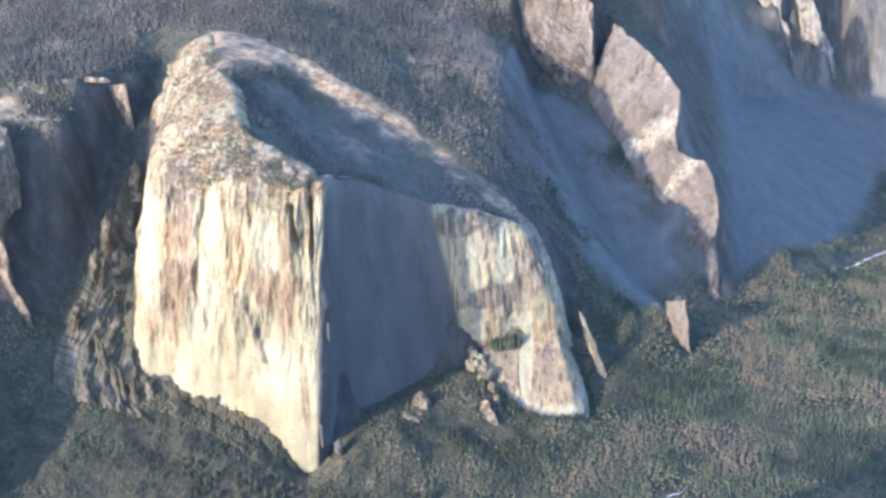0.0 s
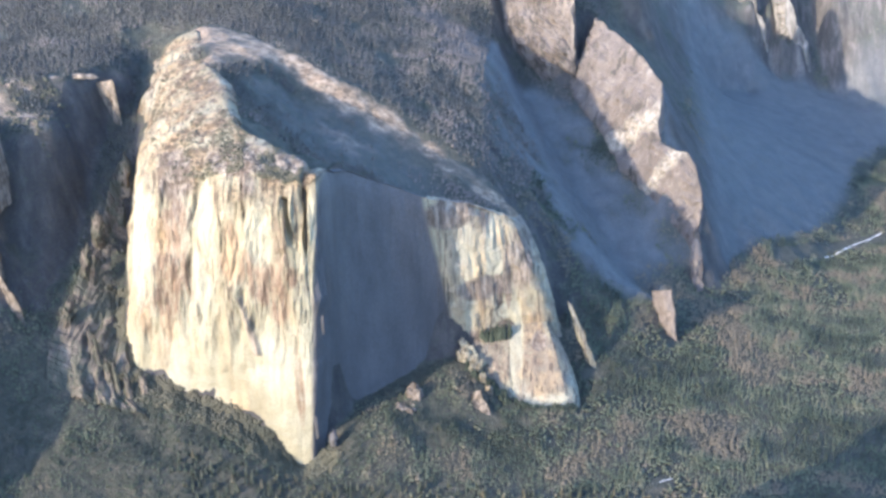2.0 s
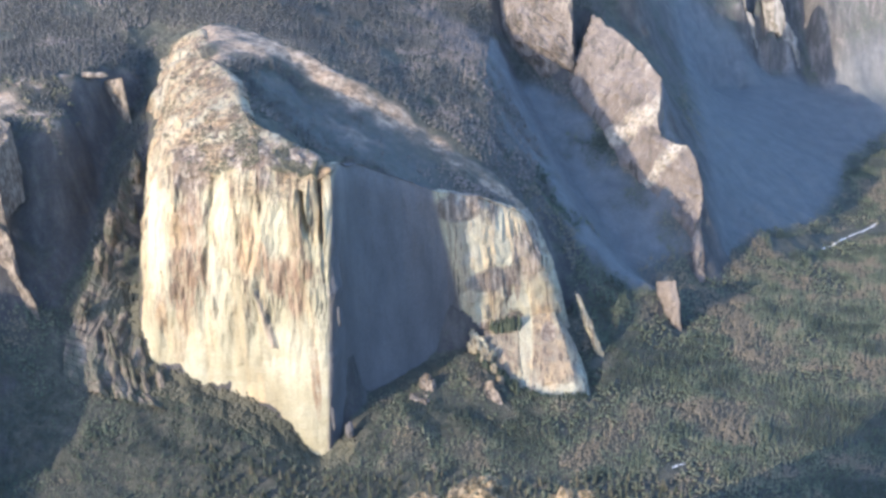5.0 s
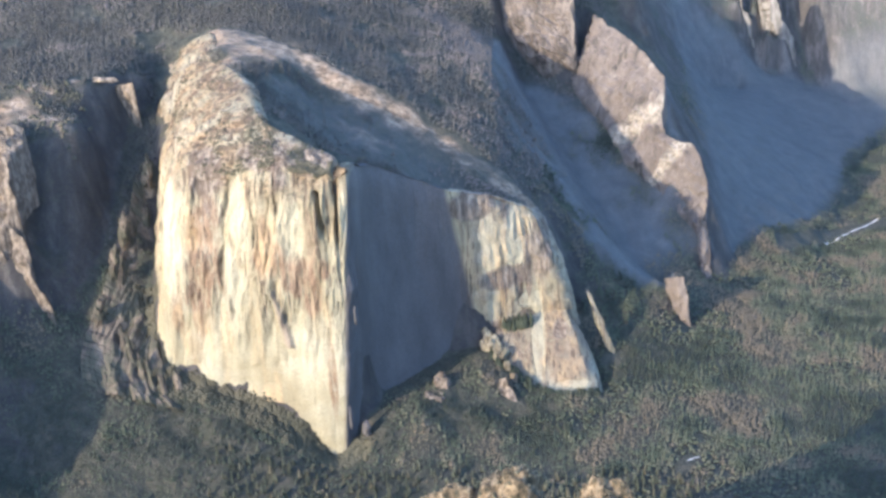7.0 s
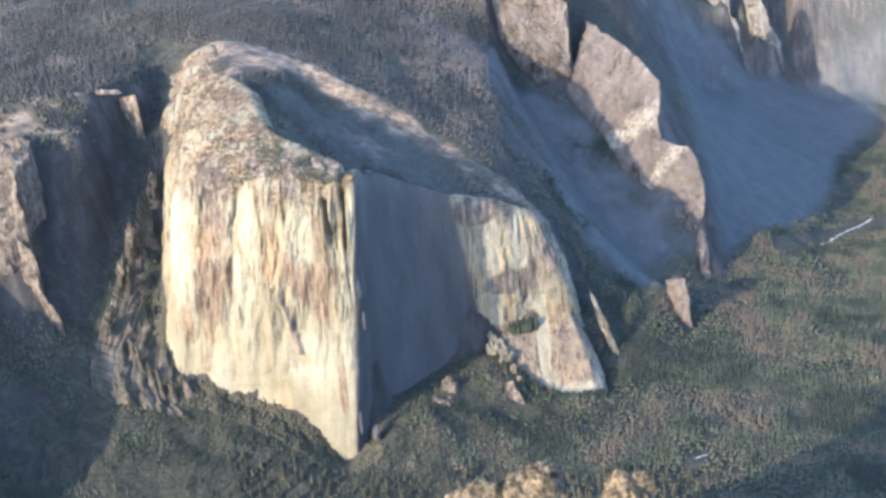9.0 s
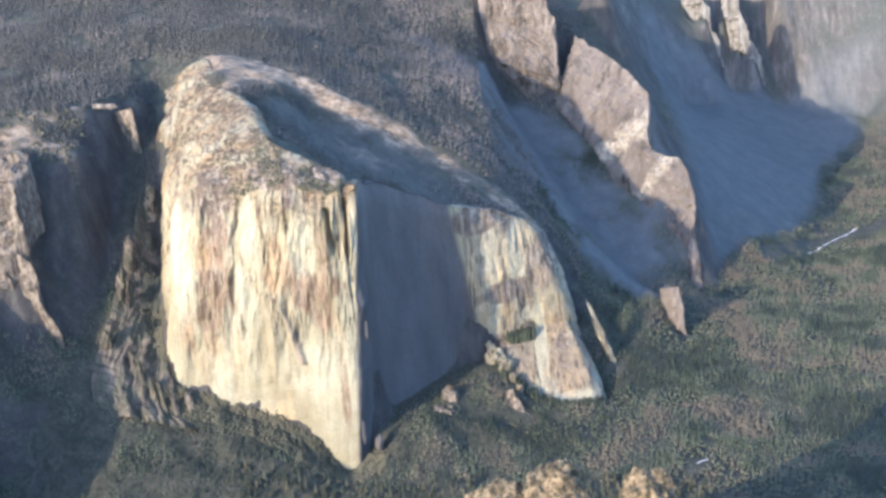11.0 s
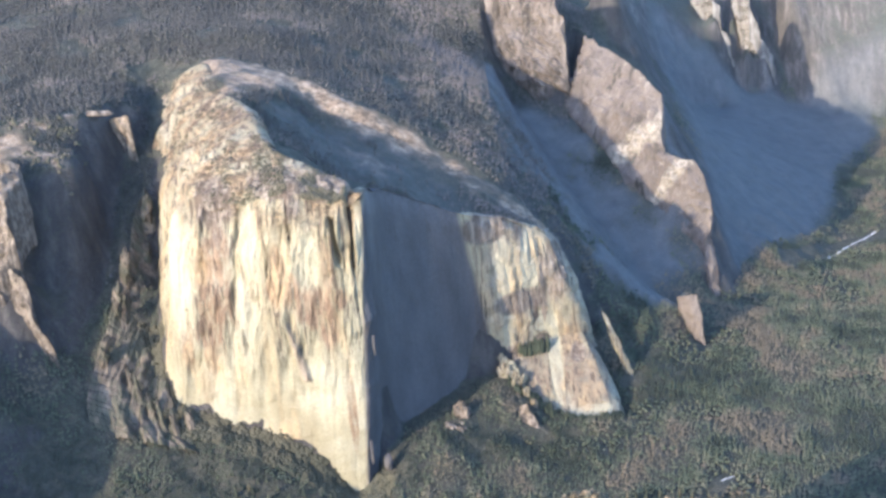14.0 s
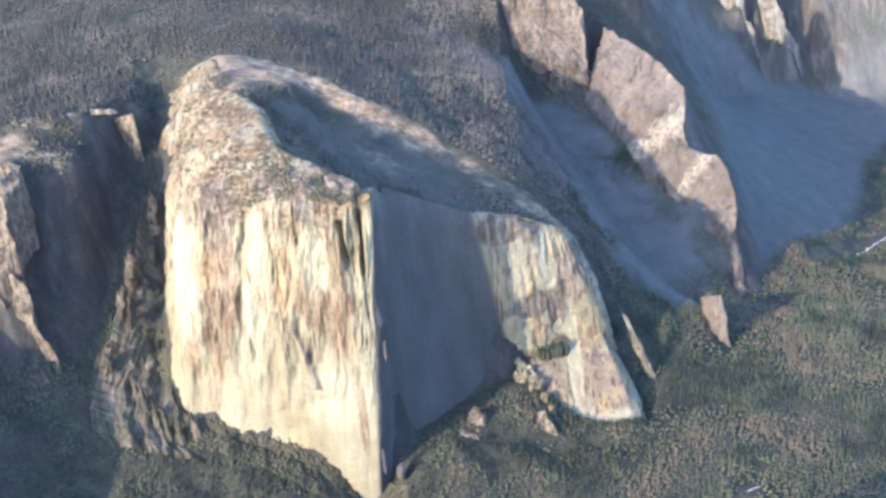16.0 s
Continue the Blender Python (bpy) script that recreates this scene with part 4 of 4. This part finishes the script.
def plant(name, label, category, kinds, x, y, size, wide, tint, material, ground=None):
    """Many plants in one mesh."""
    rng = np.random.default_rng(len(x))
    z = height(x, y) if ground is None else ground
    which = rng.integers(0, len(kinds), len(x))
    turn = rng.random(len(x)) * 6.28
    verts, faces, tints, start = [], [], [], 0
    for n, (v, f) in enumerate(kinds):
        at = np.where(which == n)[0]
        if not len(at):
            continue
        c, s = np.cos(turn[at])[:, None], np.sin(turn[at])[:, None]
        w, h = (size * wide)[at][:, None], size[at][:, None]
        px = (v[None, :, 0] * c - v[None, :, 1] * s) * w + x[at][:, None]
        py = (v[None, :, 0] * s + v[None, :, 1] * c) * w + y[at][:, None]
        pz = v[None, :, 2] * h + z[at][:, None]
        verts.append(np.stack([px, py, pz], -1).reshape(-1, 3))
        faces.append((f[None] + (start + np.arange(len(at)) * len(v))[:, None, None]).reshape(-1, 3))
        tints.append(np.repeat(tint[at], len(v)))
        start += len(at) * len(v)
    data = mesh_from(name, np.vstack(verts), np.vstack(faces), material)
    layer = data.attributes.new("tint", "FLOAT", "POINT")
    layer.data.foreach_set("value", np.concatenate(tints).astype(np.float32))
    return tagged(new(name, data), label, category, kind="stuff")


def scatter(rng, x0, x1, y0, y1, gap):
    """Jittered places, about one to each gap by gap metres."""
    gx, gy = np.meshgrid(np.arange(x0, x1, gap), np.arange(y0, y1, gap))
    x = gx.ravel() + rng.uniform(-0.6, 0.6, gx.size) * gap
    y = gy.ravel() + rng.uniform(-0.6, 0.6, gx.size) * gap
    return x, y


def off_wall(x, y):
    """True where no part of the great wall stands near."""
    line = np.array([(0.5 * (s[0] + s[3]), 0.5 * (s[1] + s[4])) for s in WALL_WEST + WALL_EAST], float)
    far = np.full(x.shape, 1e9)
    for a, b in zip(line[:-1], line[1:]):
        d = b - a
        t = np.clip(((x - a[0]) * d[0] + (y - a[1]) * d[1]) / (d @ d), 0, 1)
        far = np.minimum(far, np.hypot(x - a[0] - t * d[0], y - a[1] - t * d[1]))
    return far


def off_ridge(x, y):
    """True where the stepped ridge's bare facets don't stand."""
    clear = np.ones(x.shape, bool)
    for foot, crest in SLABS:
        foot, crest = along(foot, 24), along(crest, 24)
        for a, b, c, d in zip(foot[:-1], foot[1:], crest[1:], crest[:-1]):
            corner = [a[:2], b[:2], c[:2], d[:2]]
            side = np.stack([(q[0] - p[0]) * (y - p[1]) - (q[1] - p[1]) * (x - p[0]) for p, q in zip(corner, corner[1:] + corner[:1])])
            clear &= ~((side > 0).all(0) | (side < 0).all(0))
    return clear


def build_woods():
    rng = np.random.default_rng(7)
    firs = [conifer(rng) for _ in range(6)]
    slim = [conifer(rng, tiers=3, sides=5) for _ in range(8)]
    canopy = [conifer(rng, tiers=2, sides=4) for _ in range(10)]
    leafy = [broadleaf(rng) for _ in range(5)]
    bushes = [shrub(rng) for _ in range(5)]
    # upland woods
    x, y = scatter(rng, -1000, 620, 250, 1900, 8.2)
    steep, bare = on_grid(STEEP, x, y), slab_mask(x, y)
    z = on_grid(SKIN, x, y)
    keep = (z > 330) & (steep < np.where((x > 280) | (x < -345), 1.3, 0.95) + 0.3 * rng.random(len(x))) & (bare < 0.25 + 0.2 * rng.random(len(x))) & (off_wall(x, y) > np.where(y > 330, 13, 26))
    keep &= fractal(x / 90, y / 90, 71, 3) > -0.85 + 0.3 * rng.random(len(x))
    keep &= off_ridge(x, y)
    keep &= ~((np.hypot((x - 60 + 0.62 * (y - 400)) / 190, (y - 400) / 120) < 1) & (y < 520) & (rng.random(len(x)) < 0.8))
    keep &= ~((x > 300) & (shade_lift_mask(x, y) > 0.1 + 0.6 * rng.random(len(x))))
    x, y = x[keep], y[keep]
    plant("upland_forest", "dark fir forest on the granite upland", "forest", canopy, x, y,
          rng.uniform(8, 13, len(x)) + 6 * rng.random(len(x)) ** 3, rng.uniform(1.0, 1.5, len(x)), np.clip(0.25 + np.clip(x / 700, 0, 0.35) + 0.25 * rng.random(len(x)) + 0.6 * fractal(x / 120, y / 120, 93, 4), 0, 1), CONIFER)
    # woods of the slopes and the valley floor
    x, y = scatter(rng, -640, 1900, -400, 2600, 6.6)
    steep = on_grid(STEEP, x, y)
    z = on_grid(SKIN, x, y)
    patch = fractal(x / 110, y / 110, 81, 4)
    edge = x < 500 + 0.37 * (y + 1830)                          # woods end where the valley turns out of sight
    keep = edge & (z < 330) & (steep < np.where(x < -330, 1.35, 1.15) + 0.4 * rng.random(len(x))) & (off_wall(x, y) > np.where(x < 60, 15, 22)) & (slab_mask(x, y) < 0.5) & ((y < 1250) | (rng.random(len(x)) < np.where(x > 1350, 0.75, 0.35)))
    keep &= ~((x > -190) & (x < 650) & (y > -158) & (y < -52) & (rng.random(len(x)) < 0.55))
    sunward, aside = -0.664 * (x - 650) - 0.748 * (y + 13), 0.748 * (x - 650) - 0.664 * (y + 13)
    keep &= ~((sunward > -10) & (sunward < 58) & (np.abs(aside) < 15))
    keep &= ~((x > -445) & (x < -255) & (y > 0) & (y < 150))     # the bare spur
    keep &= ~((x > 692) & (x < 730) & (y > 478) & (y < 530))
    keep &= ~((x > 520) & (x < 556) & (y > 316) & (y < 356))
    below = np.interp(x, (318, 366, 400, 443, 482, 506), (264, 228, 216, 214, 216, 228)) - y
    keep &= ~((x > 318) & (x < 512) & (below < np.interp(x, (320, 400, 510), (58, 46, 14))) & (below > -40))
    river = np.abs(y - (1150 + 0.72 * (x - 1200)) - 25 * np.sin(x / 60)) < 34
    keep &= ~((x > 1000) & river)
    for bx, by, clear in ((322, 220, 14), (312, 245, 14), (290, 268, 24), (330, 165, 20), (345, 138, 16), (198, 152, 15), (182, 120, 15)):
        keep &= np.hypot(x - bx, (y - by + 10) * 0.8) > clear
    keep &= off_ridge(x, y)
    keep &= ~(shade_lift_mask(x, y) > 0.1 + 0.6 * rng.random(len(x)))
    leaf = keep & (z < 60) & (patch + 0.5 * rng.random(len(x)) > 0.66)
    fir = keep & ~leaf
    leaf &= rng.random(len(x)) < 0.62
    plant("valley_forest", "green fir and pine forest of the valley", "forest", canopy, x[fir], y[fir],
          (rng.uniform(6, 9.5, fir.sum()) + 6 * rng.random(fir.sum()) ** 3) * np.clip(off_wall(x[fir], y[fir]) / 70, 0.45, 1) * np.interp(x[fir], (0, 450), (0.75, 1.0)) * np.clip(0.95 + 0.4 * fractal(x[fir] / 45, y[fir] / 45, 103, 3), 0.55, 1.4), rng.uniform(1.4, 2.0, fir.sum()), np.clip(0.12 + np.clip(x[fir] / 1100, 0, 0.48) + 0.07 * rng.random(fir.sum()) + 0.35 * fractal(x[fir] / 36, y[fir] / 36, 107, 3) + 0.8 * fractal(x[fir] / 95, y[fir] / 95, 95, 4), 0, 1), VALLEY_TREE)
    plant("oak_wood", "olive and russet broadleaf trees on the valley floor", "trees", leafy, x[leaf], y[leaf],
          rng.uniform(4, 9, leaf.sum()), rng.uniform(0.9, 1.3, leaf.sum()), np.clip(0.35 + 0.3 * rng.random(leaf.sum()) + 0.35 * fractal(x[leaf] / 40, y[leaf] / 40, 99, 3), 0, 1), VALLEY_TREE)
    # brush on the slabs and ledges
    spots = WALL_TOP.reshape(-1, 3)
    spots = spots[fractal(spots[:, 0] / 24, spots[:, 1] / 24, 91, 4) + 0.25 * rng.random(len(spots)) > 0.30]
    thick = (spots[:, 1] > 330) | ((np.abs(spots[:, 0] + 115) < 60) & (spots[:, 1] < 210)) | (spots[:, 0] > -60)
    spots = spots[(rng.random(len(spots)) < np.where(thick, 0.34, 0.07)) & (spots[:, 0] < 40)]
    n = len(spots)
    plant("ledge_brush", "dark low brush in the cracks of the slabs", "brush", bushes, spots[:, 0], spots[:, 1],
          rng.uniform(1.0, 3.0, n), rng.uniform(0.8, 1.5, n), rng.random(n), BRUSH, spots[:, 2] - 0.4)
    # dark growth on the tan shoulder west of the wall
    wx, wy = rng.uniform(-660, -485, 420), rng.uniform(255, 420, 420)
    dense = fractal(wx / 30, wy / 30, 113, 4) > -0.05
    wx, wy = wx[dense], wy[dense]
    plant("shoulder_brush", "dark brush scattered over the tan rock shoulder", "brush", bushes, wx, wy,
          rng.uniform(2.0, 5.5, len(wx)), rng.uniform(0.8, 1.4, len(wx)), rng.random(len(wx)), BRUSH)
    # a dense belt of brush along the foot of the wall
    line = curve_through([s[:2] for s in WALL_WEST[3:] + WALL_EAST[:4]], 120)
    way = np.gradient(line, axis=0)
    way /= np.linalg.norm(way, axis=1)[:, None]
    px, py = [], []
    for _ in range(6):
        off = 3 + 43 * rng.random(len(line)) ** 1.4
        px.append(line[:, 0] + way[:, 1] * off + rng.uniform(-3, 3, len(line)))
        py.append(line[:, 1] - way[:, 0] * off + rng.uniform(-3, 3, len(line)))
    px, py = np.concatenate(px), np.concatenate(py)
    n = len(px)
    plant("talus_brush", "dark olive brush along the foot of the granite wall", "brush", bushes, px, py,
          rng.uniform(2.0, 4.2, n), rng.uniform(1.1, 1.8, n), np.clip(0.25 + 0.15 * rng.random(n) + 0.3 * fractal(px / 60, py / 60, 97, 3), 0, 1), BRUSH)
    # dark firs on the ledge of the east buttress
    lx = rng.uniform(314, 374, 70)
    ly = 300 + (lx - 316) * 0.2 + rng.uniform(-8, 3, 70)
    foot_x = np.concatenate([rng.uniform(298, 368, 90), rng.uniform(286, 500, 240)])
    foot_y = np.interp(foot_x, (286, 318, 366, 400, 443, 482, 506), (262, 254, 220, 208, 206, 204, 216)) - rng.uniform(0, 34, 330)
    plant("foot_trees", "dark young firs along the foot of the buttress", "trees", slim, foot_x, foot_y,
          np.concatenate([rng.uniform(10, 17, 90), rng.uniform(6, 12, 240)]), rng.uniform(0.9, 1.4, 330), 0.3 * rng.random(330), VALLEY_TREE)
    plant("ledge_trees", "dark clump of firs on a ledge of the buttress", "trees", firs, lx, ly,
          rng.uniform(14, 24, 70), rng.uniform(0.8, 1.1, 70), 0.3 * rng.random(70), VALLEY_TREE, 131 + (ly - 301) * 0.6 + rng.uniform(-8, 8, 70))


build_woods()


# ---------------------------------------------------------------- outcrops
def outcrop(name, label, x, y, foot, sx, sy, sz, seed, material=None, lean=(0.0, 0.0), rough=0.28, category="rock", group="", block=0.0):
    """A weathered mass of rock on its foot: rounded, cracked and uneven."""
    bm = bmesh.new()
    bmesh.ops.create_icosphere(bm, subdivisions=5, radius=1.0)
    shift = Vector((seed * 7.1, seed * 3.3, seed * 5.7))
    for v in bm.verts:
        p = v.co.copy()
        q = Vector((p.x * 1.5, p.y * 1.5, p.z * 0.8 * max(1, sz / max(sx, sy))))
        bump = noise.fractal(q * 1.1 + shift, 0.9, 2.0, 5) * rough
        crack = -abs(noise.noise(q * 2.6 + shift)) * rough * 0.5
        p *= (1 + bump + crack) / max(abs(p.x), abs(p.y), abs(p.z)) ** block
        h = max(0.0, p.z + 0.3)
        v.co = (p.x * sx + lean[0] * h * sz, p.y * sy + lean[1] * h * sz, p.z * sz)
    data = bpy.data.meshes.new(name)
    bm.to_mesh(data)
    bm.free()
    data.materials.append(material or OUTCROP)
    data.polygons.foreach_set("use_smooth", np.full(len(data.polygons), True))
    ob = new(name, data)
    ob.location = (x, y, foot)
    return tagged(ob, label, category, group)


outcrop("rock_dome", "golden sunlit granite dome dotted with shrubs on the near ridge", 338, -738, 374, 44, 34, 64, 1, rough=0.27, group="domes of the near ridge")
outcrop("rock_dome", "low golden granite hump beside the taller dome", 276, -740, 366, 42, 30, 48, 2, rough=0.27, group="domes of the near ridge")
outcrop("rock_dome", "lone rounded golden granite dome on the near ridge", 441, -742, 370, 31, 28, 56, 3, rough=0.27, group="domes of the near ridge")
outcrop("rock_spire", "thin leaning sunlit spire standing out of the shade", 542, 345, 54, 8, 8, 92, 5, GRANITE, lean=(-0.36, 0.22), rough=0.6)
outcrop("rock_flake", "thin sunlit flake standing out of the shaded face", 64, 24, 290, 2.6, 2.6, 17, 71, GRANITE, rough=0.3, block=0.3)
outcrop("rock_flake", "thin sunlit flake at the foot of the prow", 44, -8, 108, 3.0, 3.0, 22, 72, GRANITE, rough=0.3, block=0.3)
outcrop("boulder", "white boulder at the foot of the wall", 68, 8, 76, 8, 7, 15, 6, GRANITE)
outcrop("rock_slab", "pale rock slab standing on the wooded scree", 198, 150, 84, 16, 14, 24, 7, OUTCROP_PALE, rough=0.4, block=0.4)
outcrop("rock_slab", "low pale slab on the wooded scree", 184, 118, 66, 22, 16, 20, 8, OUTCROP_PALE, rough=0.4, block=0.4)
for n, (x, y, s, sz) in enumerate(((-262, 12, 11, 36), (-284, -2, 10, 46), (-304, 2, 9, 54), (-324, 14, 10, 50), (-346, 36, 11, 50), (-366, 60, 10, 46))):
    outcrop("rock_fin", "grey-brown rock rib running down to the foot of the wall", x, y, float(height(x, y)) - 2, s * 0.62, s * 0.7, sz * 1.1, 11 + n, SPUR_ROCK, lean=(-0.22, 0.34), rough=0.3, group="ribs at the foot of the wall")
# Crest x, y, z and lower edge x, y, z of the spur beside the wall, from its head down to the woods.
SPUR = [
    (-387, 396, 493, -366, 392, 469), (-402, 345, 452, -381, 338, 417), (-404, 290, 405, -383, 282, 366), (-416, 240, 365, -381, 228, 315),
    (-426, 180, 313, -360, 165, 269), (-439, 110, 263, -324, 92, 227), (-444, 40, 221, -273, 10, 160), (-427, -10, 177, -249, -30, 144),
]


def spur():
    """A ragged rib that leans on the wall: broken into upright ribs, notched along its crest."""
    line = curve_through(SPUR, 34)
    crest, low = line[:, :3].copy(), line[:, 3:].copy()
    n = np.arange(len(line), dtype=float)
    notch = 9.0 * np.abs(fractal(n / 7, n * 0, 301, 4, 0.6)) + 5.0 * fractal(n / 3, n * 0, 303, 3)
    low[:, 0] += 5.0 * fractal(n / 16, n * 0, 305, 3, 0.6)
    rows = []
    for drop, out in ((-90, -40), (-45, -16), (-14, -3)):
        rows.append(crest + np.array([out, 0.4 * out, drop]))
    for v in np.linspace(0, 1, 70):
        p = crest + (low - crest) * v
        p[:, 2] += notch * (1 - v) ** 5
        wide = np.linalg.norm((low - crest)[:, :2], axis=1)
        a, b = v * wide, n * 3.4
        sway = a + 6.0 * fractal(a / 30, b / 60, 311, 3)
        ribs = fractal(sway / 20, b / 190, 313, 4, 0.5) * 9.0 + 5.0 * np.abs(fractal(sway / 13, b / 150, 315, 3)) + fractal(a / 8, b / 90, 317, 3, 0.5) * 1.8
        fade = np.clip(wide / 60, 0.2, 1.0) * math.sin(math.pi * (0.12 + 0.76 * v))
        p[:, 2] += ribs * fade
        p[:, 1] -= 0.6 * ribs * fade
        rows.append(p)
    for drop, out in ((-10, 2), (-40, 6), (-90, 12)):
        rows.append(low + np.array([out, 0.5 * out, drop]))
    verts = np.stack(rows)
    data = mesh_from("rock_spur", verts.reshape(-1, 3), grid_faces(*verts.shape[:2])[:, ::-1], SPUR_ROCK)
    tagged(new("rock_spur", data), "ragged brown granite spur leaning on the wall", "cliff", kind="structure")
    rng = np.random.default_rng(17)
    face = verts[6:70].reshape(-1, 3)
    face = face[(fractal(face[:, 0] / 22, face[:, 2] / 26, 321, 4) > 0.12) & (rng.random(len(face)) < 0.022)]
    m = len(face)
    bushes = [shrub(rng) for _ in range(4)]
    plant("spur_brush", "dark brush in the gullies of the rock spur", "brush", bushes, face[:, 0], face[:, 1],
          rng.uniform(1.2, 3.2, m), rng.uniform(0.8, 1.4, m), rng.random(m) * 0.7, BRUSH, face[:, 2] - 0.6)


spur()
for n, (x, y, z) in enumerate(((-380, 352, 478), (-402, 232, 406), (-409, 176, 362), (-424, 98, 290))):
    outcrop("rock_pinnacle", "ragged brown pinnacle on the crest of the spur", x, y, z - 12, 8, 8, 26 + 4 * (n % 2), 21 + n, SPUR_ROCK, lean=(0.15, 0.2), rough=0.6, group="pinnacles of the spur", block=0.3)
outcrop("rock_rib", "low sunlit lip of rock at the head of the recess", -484, 458, 640, 30, 9, 5, 32, RIDGE, rough=0.7, block=0.3)
for n, (x, y, foot, s) in enumerate(((322, 226, 80, 9), (312, 250, 98, 12), (284, 284, 116, 12), (296, 276, 112, 11), (278, 268, 108, 9), (290, 258, 104, 10), (302, 262, 104, 9), (300, 240, 96, 8), (334, 206, 66, 8))):
    outcrop("boulder", "pale boulder in the trees below the buttress", x, y, foot, s * 0.9, s * 0.9, s * 1.5, 41 + n, GRANITE, rough=0.6, block=0.4, group="boulders below the buttress")


def dome_brush():
    """Shrubs that grow on the golden domes."""
    rng = np.random.default_rng(5)
    bushes = [shrub(rng) for _ in range(4)]
    spots = []
    for ob in scene.objects:
        if ob.name.startswith("rock_dome"):
            co = np.array([v.co + ob.location for v in ob.data.vertices if v.normal.z > 0.15])
            spots.append(co[rng.random(len(co)) < 0.075])
    p = np.vstack(spots)
    n = len(p)
    plant("dome_brush", "olive shrubs scattered over the golden domes", "brush", bushes, p[:, 0], p[:, 1],
          rng.uniform(1.2, 3.4, n), rng.uniform(0.8, 1.4, n), rng.random(n), BRUSH, p[:, 2] - 0.3)


dome_brush()


# ---------------------------------------------------------------- river
def ribbon(name, label, points, wide, material, lift, category):
    line = curve_through(points, 10)
    way = np.gradient(line, axis=0)
    way /= np.linalg.norm(way, axis=1)[:, None]
    side = np.stack([-way[:, 1], way[:, 0]], 1)
    width = wide * (1 + 0.35 * np.sin(np.arange(len(line)) * 0.9))[:, None]
    rows = []
    for k in (-1, -0.4, 0.4, 1):
        p = line + side * width * k
        rows.append(np.column_stack([p, height(p[:, 0], p[:, 1]) + (lift if abs(k) < 0.9 else -1.0)]))
    verts = np.stack(rows)
    data = mesh_from(name, verts.reshape(-1, 3), grid_faces(*verts.shape[:2]), material)
    return tagged(new(name, data), label, category, kind="structure")


ribbon("river", "pale sandy river bend on the valley floor", [(1150, 1085), (1195, 1130), (1240, 1190), (1290, 1230), (1350, 1290)], 4, WATER, 0.8, "river")
ribbon("road", "short pale stretch of road between the trees", [(636, -22), (644, -17), (652, -12), (660, -7)], 2.0, WATER, 0.5, "road")


# ---------------------------------------------------------------- single firs along the near edge of the valley
def single_firs():
    rng = np.random.default_rng(19)
    x, y = scatter(rng, -180, 640, -150, -60, 16)
    first = []
    for n in range(4):
        v, f = conifer(rng, tiers=5, sides=8)
        trunk = mesh_from("trunk", v[:6], f[:6], BARK, smooth=False)
        crown = mesh_from("crown", v[6:], f[6:] - 6, LONE_FIR, smooth=False)
        first.append((trunk, crown))
    for n, (a, b) in enumerate(zip(x, y)):
        base = new("fir_tree")
        size = 12 + 11 * rng.random()
        wide = size * (0.55 + 0.3 * rng.random())
        base.matrix_world = Matrix.LocRotScale((a, b, float(height(a, b)) - 0.3), Euler((0, 0, rng.random() * 6.28)), (wide, wide, size))
        trunk, crown = first[n % 4]
        for name, data in (("trunk", trunk), ("crown", crown)):
            part = new(name, data)
            part.parent = base
        tagged(base, "dark green fir on the valley floor below the wall", "tree", "firs of the near valley edge")


def lone_fir_material():
    m = Mat("lone_fir", 0.8)
    info = m.add("ShaderNodeObjectInfo")
    col = m.ramp(info.outputs["Random"], (0.0, (0.045, 0.055, 0.038)), (0.6, (0.068, 0.075, 0.05)), (1.0, (0.105, 0.095, 0.06)))
    grain = m.ramp(m.noise(m.place(), 0.9, 3), (0.3, 0.6), (0.7, 1.3))
    return m.colour(m.mix(1.0, col, grain, "MULTIPLY"))


LONE_FIR = lone_fir_material()
BARK = plain_material("bark", (0.09, 0.065, 0.045), (0.16, 0.12, 0.085), 0.8, 0.9)
single_firs()
